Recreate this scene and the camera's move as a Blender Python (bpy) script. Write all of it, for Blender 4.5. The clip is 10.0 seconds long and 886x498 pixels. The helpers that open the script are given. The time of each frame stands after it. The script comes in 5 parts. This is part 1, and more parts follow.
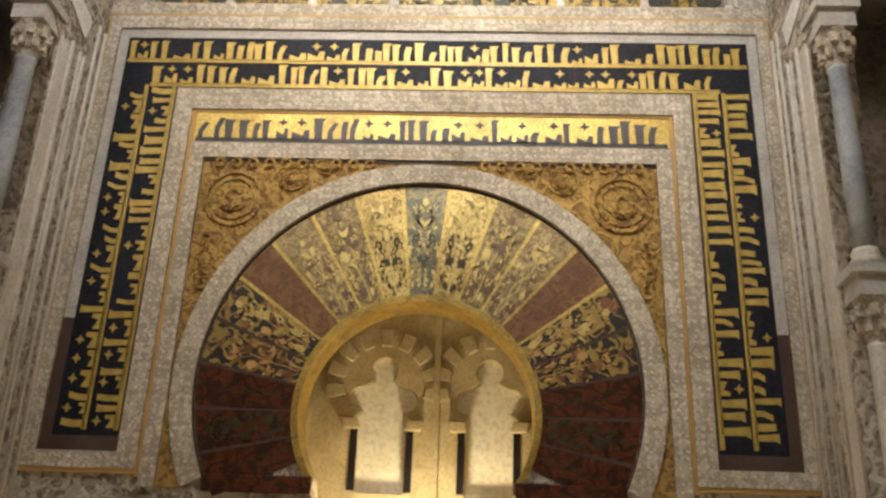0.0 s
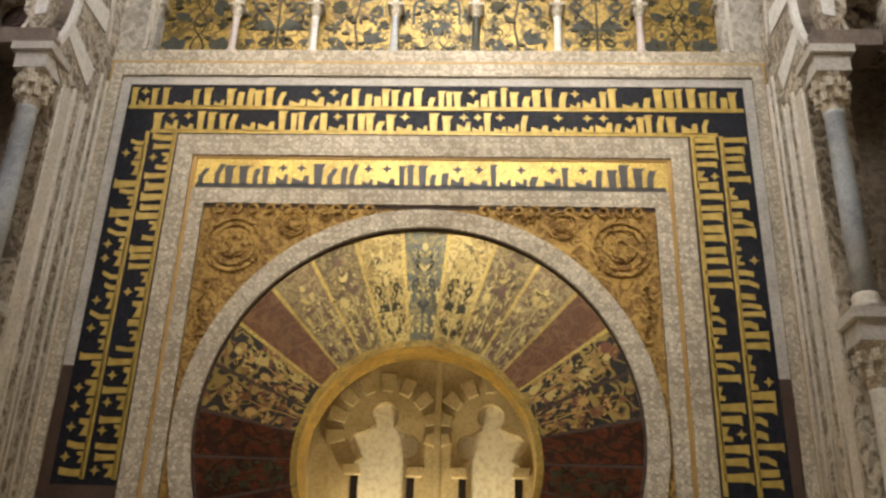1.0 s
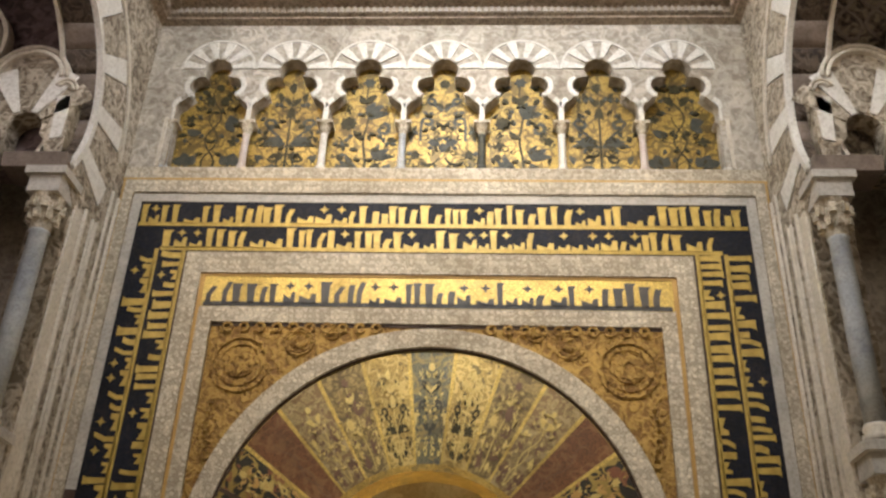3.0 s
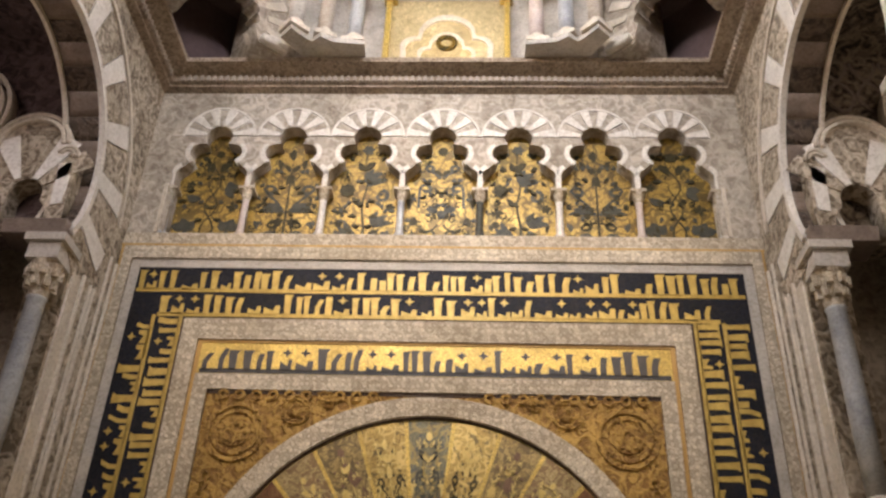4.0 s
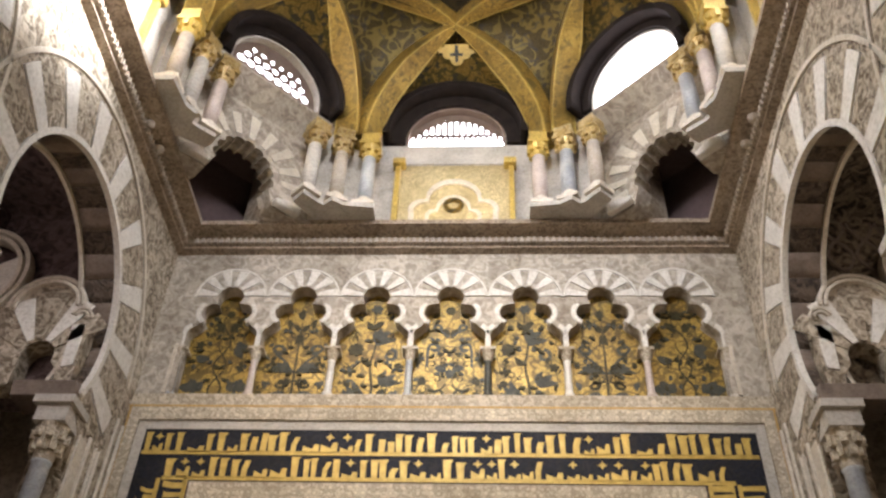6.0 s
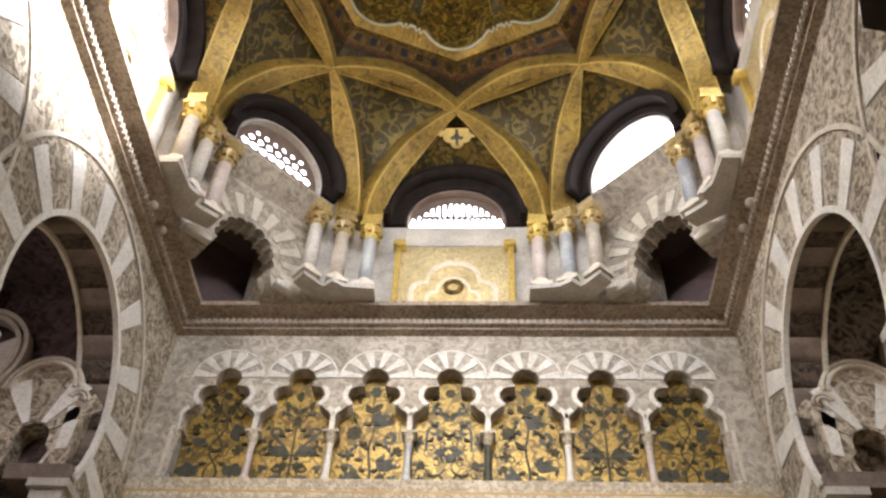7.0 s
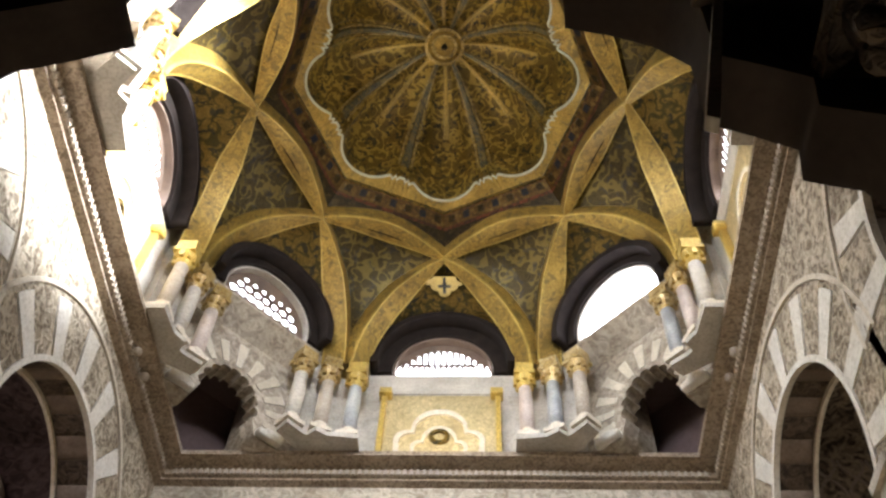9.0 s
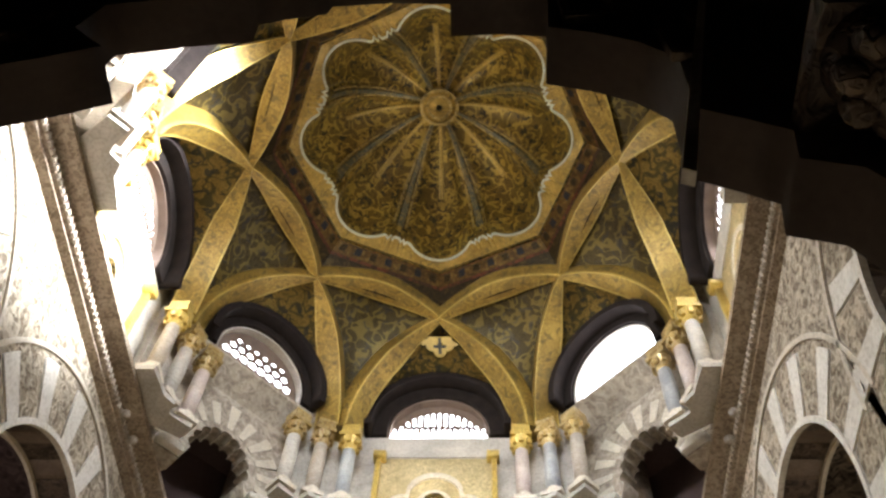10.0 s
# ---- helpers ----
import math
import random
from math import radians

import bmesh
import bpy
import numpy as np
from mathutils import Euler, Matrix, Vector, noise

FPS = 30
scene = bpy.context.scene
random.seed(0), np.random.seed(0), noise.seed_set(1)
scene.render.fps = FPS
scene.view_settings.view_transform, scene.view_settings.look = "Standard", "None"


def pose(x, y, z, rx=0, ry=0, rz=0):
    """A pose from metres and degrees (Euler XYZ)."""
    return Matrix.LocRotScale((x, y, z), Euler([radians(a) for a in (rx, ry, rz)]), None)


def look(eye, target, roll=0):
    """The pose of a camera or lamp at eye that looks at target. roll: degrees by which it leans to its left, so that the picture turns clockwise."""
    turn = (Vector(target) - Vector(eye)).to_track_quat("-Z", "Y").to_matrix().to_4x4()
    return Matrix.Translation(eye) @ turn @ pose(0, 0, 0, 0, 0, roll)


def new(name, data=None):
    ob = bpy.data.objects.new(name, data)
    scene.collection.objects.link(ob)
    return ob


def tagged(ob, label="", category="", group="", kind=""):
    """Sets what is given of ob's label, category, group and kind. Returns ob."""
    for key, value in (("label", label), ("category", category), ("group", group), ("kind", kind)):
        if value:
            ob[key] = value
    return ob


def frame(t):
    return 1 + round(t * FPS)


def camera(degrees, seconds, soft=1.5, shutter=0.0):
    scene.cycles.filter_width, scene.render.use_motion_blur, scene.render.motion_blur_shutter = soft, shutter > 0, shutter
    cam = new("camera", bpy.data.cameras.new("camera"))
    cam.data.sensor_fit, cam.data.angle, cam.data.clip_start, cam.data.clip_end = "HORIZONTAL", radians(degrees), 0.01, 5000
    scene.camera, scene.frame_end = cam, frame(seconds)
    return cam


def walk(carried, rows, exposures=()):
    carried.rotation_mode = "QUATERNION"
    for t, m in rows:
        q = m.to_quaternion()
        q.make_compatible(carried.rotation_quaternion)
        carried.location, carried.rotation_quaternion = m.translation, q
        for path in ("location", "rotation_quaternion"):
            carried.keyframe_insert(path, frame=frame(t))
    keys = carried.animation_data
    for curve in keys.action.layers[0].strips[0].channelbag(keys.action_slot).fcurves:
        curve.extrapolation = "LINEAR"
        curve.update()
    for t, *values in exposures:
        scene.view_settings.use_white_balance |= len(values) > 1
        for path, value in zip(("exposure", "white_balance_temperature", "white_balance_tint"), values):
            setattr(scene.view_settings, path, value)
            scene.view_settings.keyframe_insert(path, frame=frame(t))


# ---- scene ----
# ---------------------------------------------------------------- camera
cam = camera(52.17, 10.0, soft=2.6)
PATH = [  # seconds, eye x y z, pitch up, turn to the right, lean (degrees)
    (0, 0.535, -7.695, 1.600, 22.12, -2.67, 2.22),
    (0.5, 0.545, -7.717, 1.642, 23.08, -2.75, 2.22),
    (1, 0.551, -7.737, 1.699, 24.22, -2.86, 1.96),
    (1.5, 0.565, -7.771, 1.781, 25.57, -3.22, 1.82),
    (2, 0.554, -7.819, 1.878, 26.62, -3.25, 2.08),
    (2.5, 0.535, -7.888, 1.981, 27.65, -3.31, 2.13),
    (4, 0.508, -7.990, 2.125, 32.75, -3.26, 2.37),
    (4.5, 0.517, -8.011, 2.128, 34.99, -3.52, 3.00),
    (5, 0.519, -8.039, 2.119, 37.46, -3.95, 2.63),
    (5.5, 0.496, -8.061, 2.106, 40.00, -4.08, 2.45),
    (7, 0.437, -8.139, 2.140, 47.37, -4.22, 2.99),
    (7.5, 0.446, -8.141, 2.140, 49.84, -4.30, 2.96),
    (8, 0.449, -8.149, 2.114, 52.15, -4.27, 3.10),
    (8.5, 0.485, -8.152, 2.094, 54.56, -4.57, 3.06),
    (9, 0.539, -8.150, 2.106, 56.77, -4.52, 3.54),
    (9.5, 0.574, -8.109, 2.139, 58.60, -4.46, 3.98),
    (10, 0.609, -8.101, 2.168, 60.57, -5.04, 3.82),
]


def aim(x, y, z, pitch, turn, lean):
    p, a = radians(pitch), radians(turn)
    d = Vector((math.sin(a) * math.cos(p), math.cos(a) * math.cos(p), math.sin(p)))
    return look((x, y, z), Vector((x, y, z)) + d, lean)


walk(cam, [(r[0], aim(*r[1:])) for r in PATH],
     [(0, 0.22, 6500, 10), (2.7, 0.18, 6450, 9), (3.8, -0.06, 6750, 19), (5.0, -0.12, 6650, 15), (5.5, -0.14, 6600, 15), (7.5, -0.10, 6400, 13), (10, -0.16, 6400, 10)])

# ---------------------------------------------------------------- light
HW = 3.37          # half width of the bay
YC, AP, APD = -3.38, 3.31, 3.20  # centre of the vault, apothems of its straight and diagonal faces
YB = -7.44         # far end of the side walls
YS = -6.95         # entrance screen
Z_COR = 9.46       # underside of the cornice


def lamp(name, kind, matrix, energy, color, size=1.0, size_y=None, spread=180):
    data = bpy.data.lights.new(name, kind)
    data.energy, data.color = energy, color
    if kind == "AREA":
        data.size = size
        if size_y:
            data.shape, data.size_y = "RECTANGLE", size_y
        data.spread = radians(spread)
    else:
        data.shadow_soft_size = size
    ob = new(name, data)
    ob.matrix_world = matrix
    return ob


world = bpy.data.worlds.new("sky")
scene.world = world
world.use_nodes = True
wn = world.node_tree.nodes
sky = wn.new("ShaderNodeTexSky")
sky.sky_type, sky.sun_disc = "NISHITA", False
sky.sun_elevation, sky.sun_rotation = radians(40), radians(110)
world.node_tree.links.new(sky.outputs[0], wn["Background"].inputs[0])
wn["Background"].inputs[1].default_value = 0.12

WARM, DAY = (1.0, 0.83, 0.58), (0.90, 0.95, 1.0)


def spot(name, matrix, energy, color, degrees, blend, size):
    ob = lamp(name, "SPOT", matrix, energy, color, size)
    ob.data.spot_size, ob.data.spot_blend = radians(degrees), blend
    return ob


# spotlights on the cornice of the bay, out of view, and fill lamps added at its foot
spot("spotlight_left", look((-2.5, -6.3, 9.8), (-0.3, 0, 6.5)), 520, WARM, 50, 1.0, 0.15)
spot("spotlight_right", look((2.5, -6.3, 9.8), (0.3, 0, 6.5)), 520, WARM, 50, 1.0, 0.15)
# unseen fill lamps added to brighten the vault, facade foot and niche
lamp("fill_vault", "AREA", look((0.0, -5.2, 0.5), (0, YC + 0.5, 14)), 15, WARM, 0.5)
lamp("fill_left", "AREA", look((-1.7, -5.9, 0.5), (-0.2, 0, 4.4)), 24, WARM, 0.5)
lamp("fill_right", "AREA", look((1.7, -5.9, 0.5), (0.2, 0, 4.4)), 24, WARM, 0.5)
lamp("fill_niche", "POINT", pose(0.1, 0.62, 1.9), 95, (1.0, 0.86, 0.56), 0.1)
for q, (lx, ly) in {"north": (0.0, 2.86), "east": (2.86, 0.0), "west": (-2.86, 0.0)}.items():
    lamp("panel_lamp_" + q, "AREA", look((lx, YC + ly, 9.78), (lx * 1.14, YC + ly * 1.14, 11.1)), 7, (1.0, 0.86, 0.5), 0.5, 0.5)
# unseen area lamps added beyond the side arches, standing in for the next bays' daylight
lamp("west_bay_light", "AREA", look((-HW - 1.0, -3.9, 7.6), (-HW - 0.6, -1.0, 6.5)), 20, (1.0, 0.88, 0.84), 0.9, 1.2)
lamp("east_bay_light", "AREA", look((HW + 1.0, -3.9, 7.6), (HW + 0.6, -1.0, 6.5)), 19, (1.0, 0.88, 0.74), 0.9, 1.2)
# daylight in the windows on the near side of the drum
spot("window_light_southeast", look((2.0, YC - 2.0, 11.6), (-3.4, -4.55, 10.7)), 14000, DAY, 45, 0.5, 0.25)
lamp("window_light_south", "AREA", look((0.0, YC - 3.1, 11.35), (0, 0, 8.4)), 150, DAY, 1.2, 0.6, 110)
lamp("window_light_west", "AREA", look((-3.2, YC, 11.3), (2.6, -1.2, 8.2)), 42, DAY, 1.0, 0.5, 110)
lamp("window_light_east", "AREA", look((3.2, YC, 11.3), (-2.6, -1.2, 8.2)), 46, DAY, 1.0, 0.5, 110)
lamp("window_light_southwest", "AREA", look((-2.2, YC - 2.2, 11.4), (3.4, -3.0, 9.0)), 55, DAY, 0.9, 0.5, 110)

# ---------------------------------------------------------------- materials


def material(name, rough=0.6, metal=0.0, spec=0.4):
    m = bpy.data.materials.new(name)
    m.use_nodes = True
    b = m.node_tree.nodes["Principled BSDF"]
    b.inputs["Roughness"].default_value, b.inputs["Metallic"].default_value = rough, metal
    b.inputs["Specular IOR Level"].default_value = spec
    return m


def node(m, kind, **values):
    n = m.node_tree.nodes.new(kind)
    for k, v in values.items():
        n.inputs[k].default_value = v
    return n


def link(m, a, b):
    m.node_tree.links.new(a, b)


def ramp(m, fac, stops):
    n = m.node_tree.nodes.new("ShaderNodeValToRGB")
    while len(n.color_ramp.elements) < len(stops):
        n.color_ramp.elements.new(0.5)
    for e, (p, c) in zip(n.color_ramp.elements, stops):
        e.position, e.color = p, (*c, 1)
    link(m, fac, n.inputs[0])
    return n.outputs[0]


def mixed(m, fac, a, b, kind="MIX"):
    n = m.node_tree.nodes.new("ShaderNodeMix")
    n.data_type, n.blend_type = "RGBA", kind
    for s, v in ((n.inputs[0], fac), (n.inputs[6], a), (n.inputs[7], b)):
        if isinstance(v, (int, float)):
            s.default_value = v
        elif isinstance(v, tuple):
            s.default_value = (*v, 1)
        else:
            link(m, v, s)
    return n.outputs[2]


def coords(m):
    n = m.node_tree.nodes.new("ShaderNodeNewGeometry")
    return n.outputs["Position"]


def noisy(m, scale, detail=5.0, distortion=0.0, rough=0.55):
    n = node(m, "ShaderNodeTexNoise", Scale=scale, Detail=detail, Distortion=distortion, Roughness=rough)
    link(m, coords(m), n.inputs["Vector"])
    return n.outputs[0]


def cells(m, scale, feature="F1", warp=0.0):
    n = node(m, "ShaderNodeTexVoronoi", Scale=scale)
    n.feature = feature
    if warp:
        w = node(m, "ShaderNodeTexNoise", Scale=scale * 0.6, Detail=2.0)
        link(m, coords(m), w.inputs["Vector"])
        mx = node(m, "ShaderNodeVectorMath")
        mx.operation = "MULTIPLY_ADD"
        link(m, w.outputs["Color"], mx.inputs[0])
        mx.inputs[1].default_value = (warp, warp, warp)
        link(m, coords(m), mx.inputs[2])
        link(m, mx.outputs[0], n.inputs["Vector"])
    else:
        link(m, coords(m), n.inputs["Vector"])
    return n.outputs["Distance"]


def scrolls(m, scale, waves, lo, hi, seed=0.0):
    """Winding scroll lines: contours of a soft warped noise."""
    n = node(m, "ShaderNodeTexNoise", Scale=scale, Detail=0.6, Distortion=0.9)
    v = node(m, "ShaderNodeVectorMath")
    v.operation = "ADD"
    v.inputs[1].default_value = (seed, seed * 0.7, -seed)
    link(m, coords(m), v.inputs[0])
    link(m, v.outputs[0], n.inputs["Vector"])
    k = node(m, "ShaderNodeMath")
    k.operation = "MULTIPLY"
    k.inputs[1].default_value = waves
    link(m, n.outputs[0], k.inputs[0])
    s = node(m, "ShaderNodeMath")
    s.operation = "SINE"
    link(m, k.outputs[0], s.inputs[0])
    r = node(m, "ShaderNodeMapRange")
    r.inputs[1].default_value, r.inputs[2].default_value = lo, hi
    link(m, s.outputs[0], r.inputs[0])
    return r.outputs[0]


def finish(m, color, height=None, strength=0.4, distance=0.02, rough=None):
    b = m.node_tree.nodes["Principled BSDF"]
    link(m, color, b.inputs["Base Color"])
    if height is not None:
        n = node(m, "ShaderNodeBump", Strength=strength, Distance=distance)
        link(m, height, n.inputs["Height"])
        link(m, n.outputs[0], b.inputs["Normal"])
    if rough is not None:
        link(m, rough, b.inputs["Roughness"])
    return m


def carved(name, light, dark, scale=13.0, strength=0.8):
    """Stucco or marble cut in deep scrolling relief, its hollows coloured darker."""
    m = material(name, 0.75)
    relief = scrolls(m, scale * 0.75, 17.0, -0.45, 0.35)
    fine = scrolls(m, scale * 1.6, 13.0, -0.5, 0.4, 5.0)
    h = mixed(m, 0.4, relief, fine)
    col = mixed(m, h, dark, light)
    stain = ramp(m, noisy(m, 1.1, 7), [(0.32, (0.66, 0.62, 0.57)), (0.66, (1.06, 1.04, 1.01))])
    grime = ramp(m, noisy(m, 7.0, 6), [(0.3, (0.80, 0.78, 0.75)), (0.6, (1, 1, 1))])
    col = mixed(m, 1.0, mixed(m, 1.0, col, stain, "MULTIPLY"), grime, "MULTIPLY")
    return finish(m, col, h, strength, 0.02)


def stone(name, a, b, scale=2.5, rough=0.6, bump=0.25):
    m = material(name, rough)
    n1, n2 = noisy(m, scale, 8, 0.6), noisy(m, scale * 11, 6)
    col = ramp(m, n1, [(0.32, a), (0.68, b)])
    spots = ramp(m, n2, [(0.36, (0.7, 0.67, 0.62)), (0.55, (1, 1, 1))])
    return finish(m, mixed(m, 0.7, col, spots, "MULTIPLY"), n2, bump, 0.01)


def mosaic(name, ground, motif, second, scale=9.0, amount=0.5, metal=0.35, rough=0.38, tess=95.0):
    """Glass mosaic: small glittering cubes, scrolled motif in other colours over the ground."""
    m = material(name, rough, metal, 0.5)
    stem = scrolls(m, scale * 0.7, 16.0, 0.45, 0.8)
    leaf = scrolls(m, scale * 1.1, 11.0, 0.50, 0.8, 9.0)
    t = node(m, "ShaderNodeTexVoronoi", Scale=tess)
    link(m, coords(m), t.inputs["Vector"])
    base = mixed(m, 1.0, ground, ramp(m, t.outputs["Color"], [(0.1, (0.55, 0.52, 0.46)), (0.9, (1.35, 1.3, 1.2))]), "MULTIPLY")
    k = node(m, "ShaderNodeMath")
    k.operation = "MULTIPLY"
    link(m, stem, k.inputs[0])
    k.inputs[1].default_value = amount
    col = mixed(m, k.outputs[0], base, motif)
    k2 = node(m, "ShaderNodeMath")
    k2.operation = "MULTIPLY"
    link(m, leaf, k2.inputs[0])
    k2.inputs[1].default_value = amount
    col = mixed(m, k2.outputs[0], col, second)
    patina = ramp(m, noisy(m, 1.7, 6), [(0.3, (0.6, 0.55, 0.48)), (0.62, (1.05, 1.03, 1.0))])
    return finish(m, mixed(m, 1.0, col, patina, "MULTIPLY"), t.outputs["Distance"], 0.25, 0.006)


def plain(name, a, b, scale=6.0, rough=0.55, metal=0.0, bump=0.2):
    m = material(name, rough, metal)
    n1, n2 = noisy(m, scale, 6), noisy(m, scale * 9, 5)
    return finish(m, mixed(m, 0.35, ramp(m, n1, [(0.3, a), (0.7, b)]), ramp(m, n2, [(0.3, a), (0.7, b)])), n2, bump, 0.006)


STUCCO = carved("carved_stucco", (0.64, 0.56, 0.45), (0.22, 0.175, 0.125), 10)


def rosetted(name, light, dark, scale):
    """Marble border cut in rows of small rosettes."""
    m = material(name, 0.7)
    v = node(m, "ShaderNodeTexVoronoi", Scale=scale, Randomness=0.35)
    link(m, coords(m), v.inputs["Vector"])
    h = ramp(m, v.outputs["Distance"], [(0.0, (0.35, 0.35, 0.35)), (0.12, (1, 1, 1)), (0.30, (0.9, 0.9, 0.9)), (0.40, (0.0, 0.0, 0.0)), (0.50, (0.8, 0.8, 0.8)), (0.72, (0.25, 0.25, 0.25))])
    h = mixed(m, 0.35, h, scrolls(m, scale * 0.9, 12.0, -0.5, 0.5, 3.0))
    col = mixed(m, h, dark, light)
    stain = ramp(m, noisy(m, 1.2, 7), [(0.32, (0.72, 0.68, 0.62)), (0.66, (1.06, 1.04, 1.0))])
    return finish(m, mixed(m, 1.0, col, stain, "MULTIPLY"), h, 0.6, 0.015)


STUCCO_FINE = rosetted("fine_carved_marble", (0.76, 0.68, 0.55), (0.30, 0.24, 0.17), 15)
WORN = carved("worn_white_stucco", (0.62, 0.56, 0.48), (0.38, 0.33, 0.27), 9, 0.4)
WHITE = stone("pale_worn_plaster", (0.70, 0.65, 0.58), (0.84, 0.79, 0.72), 3.0, 0.7)
SCREENSTONE = stone("dull_screen_stone", (0.36, 0.30, 0.24), (0.52, 0.45, 0.37), 4.0, 0.8)
CREAM = stone("cream_limestone", (0.58, 0.51, 0.41), (0.74, 0.66, 0.55))
SCALLOP = stone("pale_green_line", (0.58, 0.60, 0.46), (0.72, 0.73, 0.58), 5.0, 0.5)
GREYSTONE = stone("grey_limestone", (0.42, 0.38, 0.33), (0.60, 0.55, 0.48), 3.0, 0.7)
DRUMSTONE = carved("weathered_drum_stucco", (0.56, 0.50, 0.42), (0.34, 0.29, 0.24), 9, 0.35)
MARBLE = stone("grey_veined_marble", (0.30, 0.31, 0.33), (0.52, 0.52, 0.50), 4.0, 0.3, 0.05)
PALE_MARBLE = stone("pale_marble", (0.62, 0.57, 0.50), (0.78, 0.73, 0.66), 4.0, 0.35, 0.05)
PINK_MARBLE = stone("pink_marble", (0.50, 0.40, 0.35), (0.66, 0.56, 0.50), 4.0, 0.35, 0.05)
BROWNSTONE = carved("brown_carved_cornice", (0.50, 0.41, 0.32), (0.25, 0.195, 0.145), 20, 0.4)
DENTIL = stone("worn_cornice_teeth", (0.36, 0.30, 0.24), (0.56, 0.49, 0.41), 6.0, 0.8)
GOLD = mosaic("gold_mosaic", (0.52, 0.36, 0.09), (0.36, 0.25, 0.06), (0.17, 0.14, 0.06), 10, 0.6)
PANEL = mosaic("gold_panel_mosaic", (0.46, 0.32, 0.08), (0.12, 0.085, 0.028), (0.20, 0.13, 0.04), 9, 0.8)
DOMEMOSAIC = mosaic("dome_mosaic", (0.22, 0.155, 0.035), (0.58, 0.41, 0.085), (0.028, 0.030, 0.022), 9, 0.85)
GOLD_PLAIN = mosaic("bright_gold_mosaic", (0.66, 0.50, 0.15), (0.5, 0.36, 0.09), (0.45, 0.34, 0.12), 10, 0.3)
GOLD_DIM = mosaic("olive_gold_mosaic", (0.22, 0.155, 0.045), (0.06, 0.052, 0.022), (0.04, 0.04, 0.034), 8, 0.85)
PANELGOLD = mosaic("pale_panel_mosaic", (0.66, 0.57, 0.36), (0.52, 0.43, 0.24), (0.40, 0.33, 0.18), 12, 0.6)
RIB = mosaic("rib_mosaic", (0.40, 0.275, 0.07), (0.24, 0.165, 0.045), (0.12, 0.09, 0.035), 9, 0.65)
VAULT_DARK = mosaic("dark_vault_mosaic", (0.055, 0.041, 0.016), (0.19, 0.14, 0.036), (0.03, 0.03, 0.034), 8, 0.6)
NAVY = mosaic("navy_mosaic", (0.013, 0.015, 0.027), (0.03, 0.026, 0.026), (0.008, 0.009, 0.014), 14, 0.5, 0.0, 0.6)
LETTER = plain("gold_lettering", (0.36, 0.24, 0.05), (0.66, 0.46, 0.12), 14, 0.4, 0.2)
LETTER_DARK = plain("dark_lettering", (0.05, 0.05, 0.055), (0.10, 0.09, 0.08), 8, 0.5)
OCHRE = plain("ochre_line", (0.42, 0.24, 0.07), (0.60, 0.37, 0.12), 5, 0.55)
GILT_STUCCO = carved("gilded_stucco", (0.58, 0.37, 0.10), (0.28, 0.15, 0.042), 12, 0.9)
BLUEGREY = mosaic("bluegrey_mosaic", (0.17, 0.17, 0.12), (0.40, 0.30, 0.10), (0.08, 0.09, 0.10), 11, 0.6)
CREAMGOLD = mosaic("cream_gold_mosaic", (0.44, 0.33, 0.11), (0.68, 0.52, 0.20), (0.12, 0.09, 0.035), 13, 0.85)
GREYGOLD = mosaic("grey_gold_mosaic", (0.32, 0.25, 0.11), (0.13, 0.095, 0.045), (0.45, 0.34, 0.14), 13, 0.85)
TAN = mosaic("tan_mosaic", (0.36, 0.29, 0.15), (0.20, 0.12, 0.06), (0.46, 0.37, 0.20), 13, 0.8)
RED = mosaic("red_mosaic", (0.19, 0.085, 0.035), (0.30, 0.17, 0.07), (0.13, 0.05, 0.025), 10, 0.5, 0.1)
BLACKFLOWER = mosaic("black_flowered_mosaic", (0.03, 0.027, 0.022), (0.45, 0.32, 0.08), (0.26, 0.10, 0.05), 10, 0.8, 0.1)
DARKRED = mosaic("dark_red_mosaic", (0.13, 0.042, 0.022), (0.03, 0.02, 0.015), (0.06, 0.028, 0.018), 9, 0.8, 0.1)
BROWN_PANEL = plain("brown_painted_panel", (0.05, 0.028, 0.02), (0.10, 0.06, 0.042), 3, 0.6)
VINE = plain("dark_green_mosaic", (0.03, 0.027, 0.016), (0.085, 0.07, 0.032), 12, 0.45)
VINE_BLUE = plain("slate_blue_mosaic", (0.04, 0.042, 0.038), (0.105, 0.10, 0.075), 12, 0.45)
CHAMBER = stone("niche_alabaster", (0.44, 0.34, 0.17), (0.60, 0.49, 0.28), 3, 0.5)
ALABASTER = stone("pale_alabaster", (0.78, 0.70, 0.50), (0.88, 0.82, 0.66), 2, 0.5)
# plain dark plaster; in the squinch hollows it stands in for shade
DARKWALL = plain("dark_plaster_and_shade", (0.075, 0.048, 0.045), (0.15, 0.10, 0.095), 2, 0.9)
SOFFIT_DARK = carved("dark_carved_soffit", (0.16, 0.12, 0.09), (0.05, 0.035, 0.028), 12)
# near black that paints in shade on window soffits and niche slots
BLACK_SHADE = plain("near_black_shade", (0.012, 0.009, 0.008), (0.028, 0.020, 0.017), 6, 0.95)
GILTCAP = mosaic("worn_gilt_capital", (0.50, 0.37, 0.15), (0.62, 0.50, 0.28), (0.26, 0.16, 0.06), 12, 0.8)
VOUSSOIR_DULL = stone("dull_squinch_stone", (0.56, 0.50, 0.41), (0.72, 0.65, 0.54), 4.0, 0.8)
COLLAR = mosaic("dark_brown_collar_mosaic", (0.040, 0.028, 0.011), (0.020, 0.014, 0.007), (0.085, 0.058, 0.018), 10, 0.7)
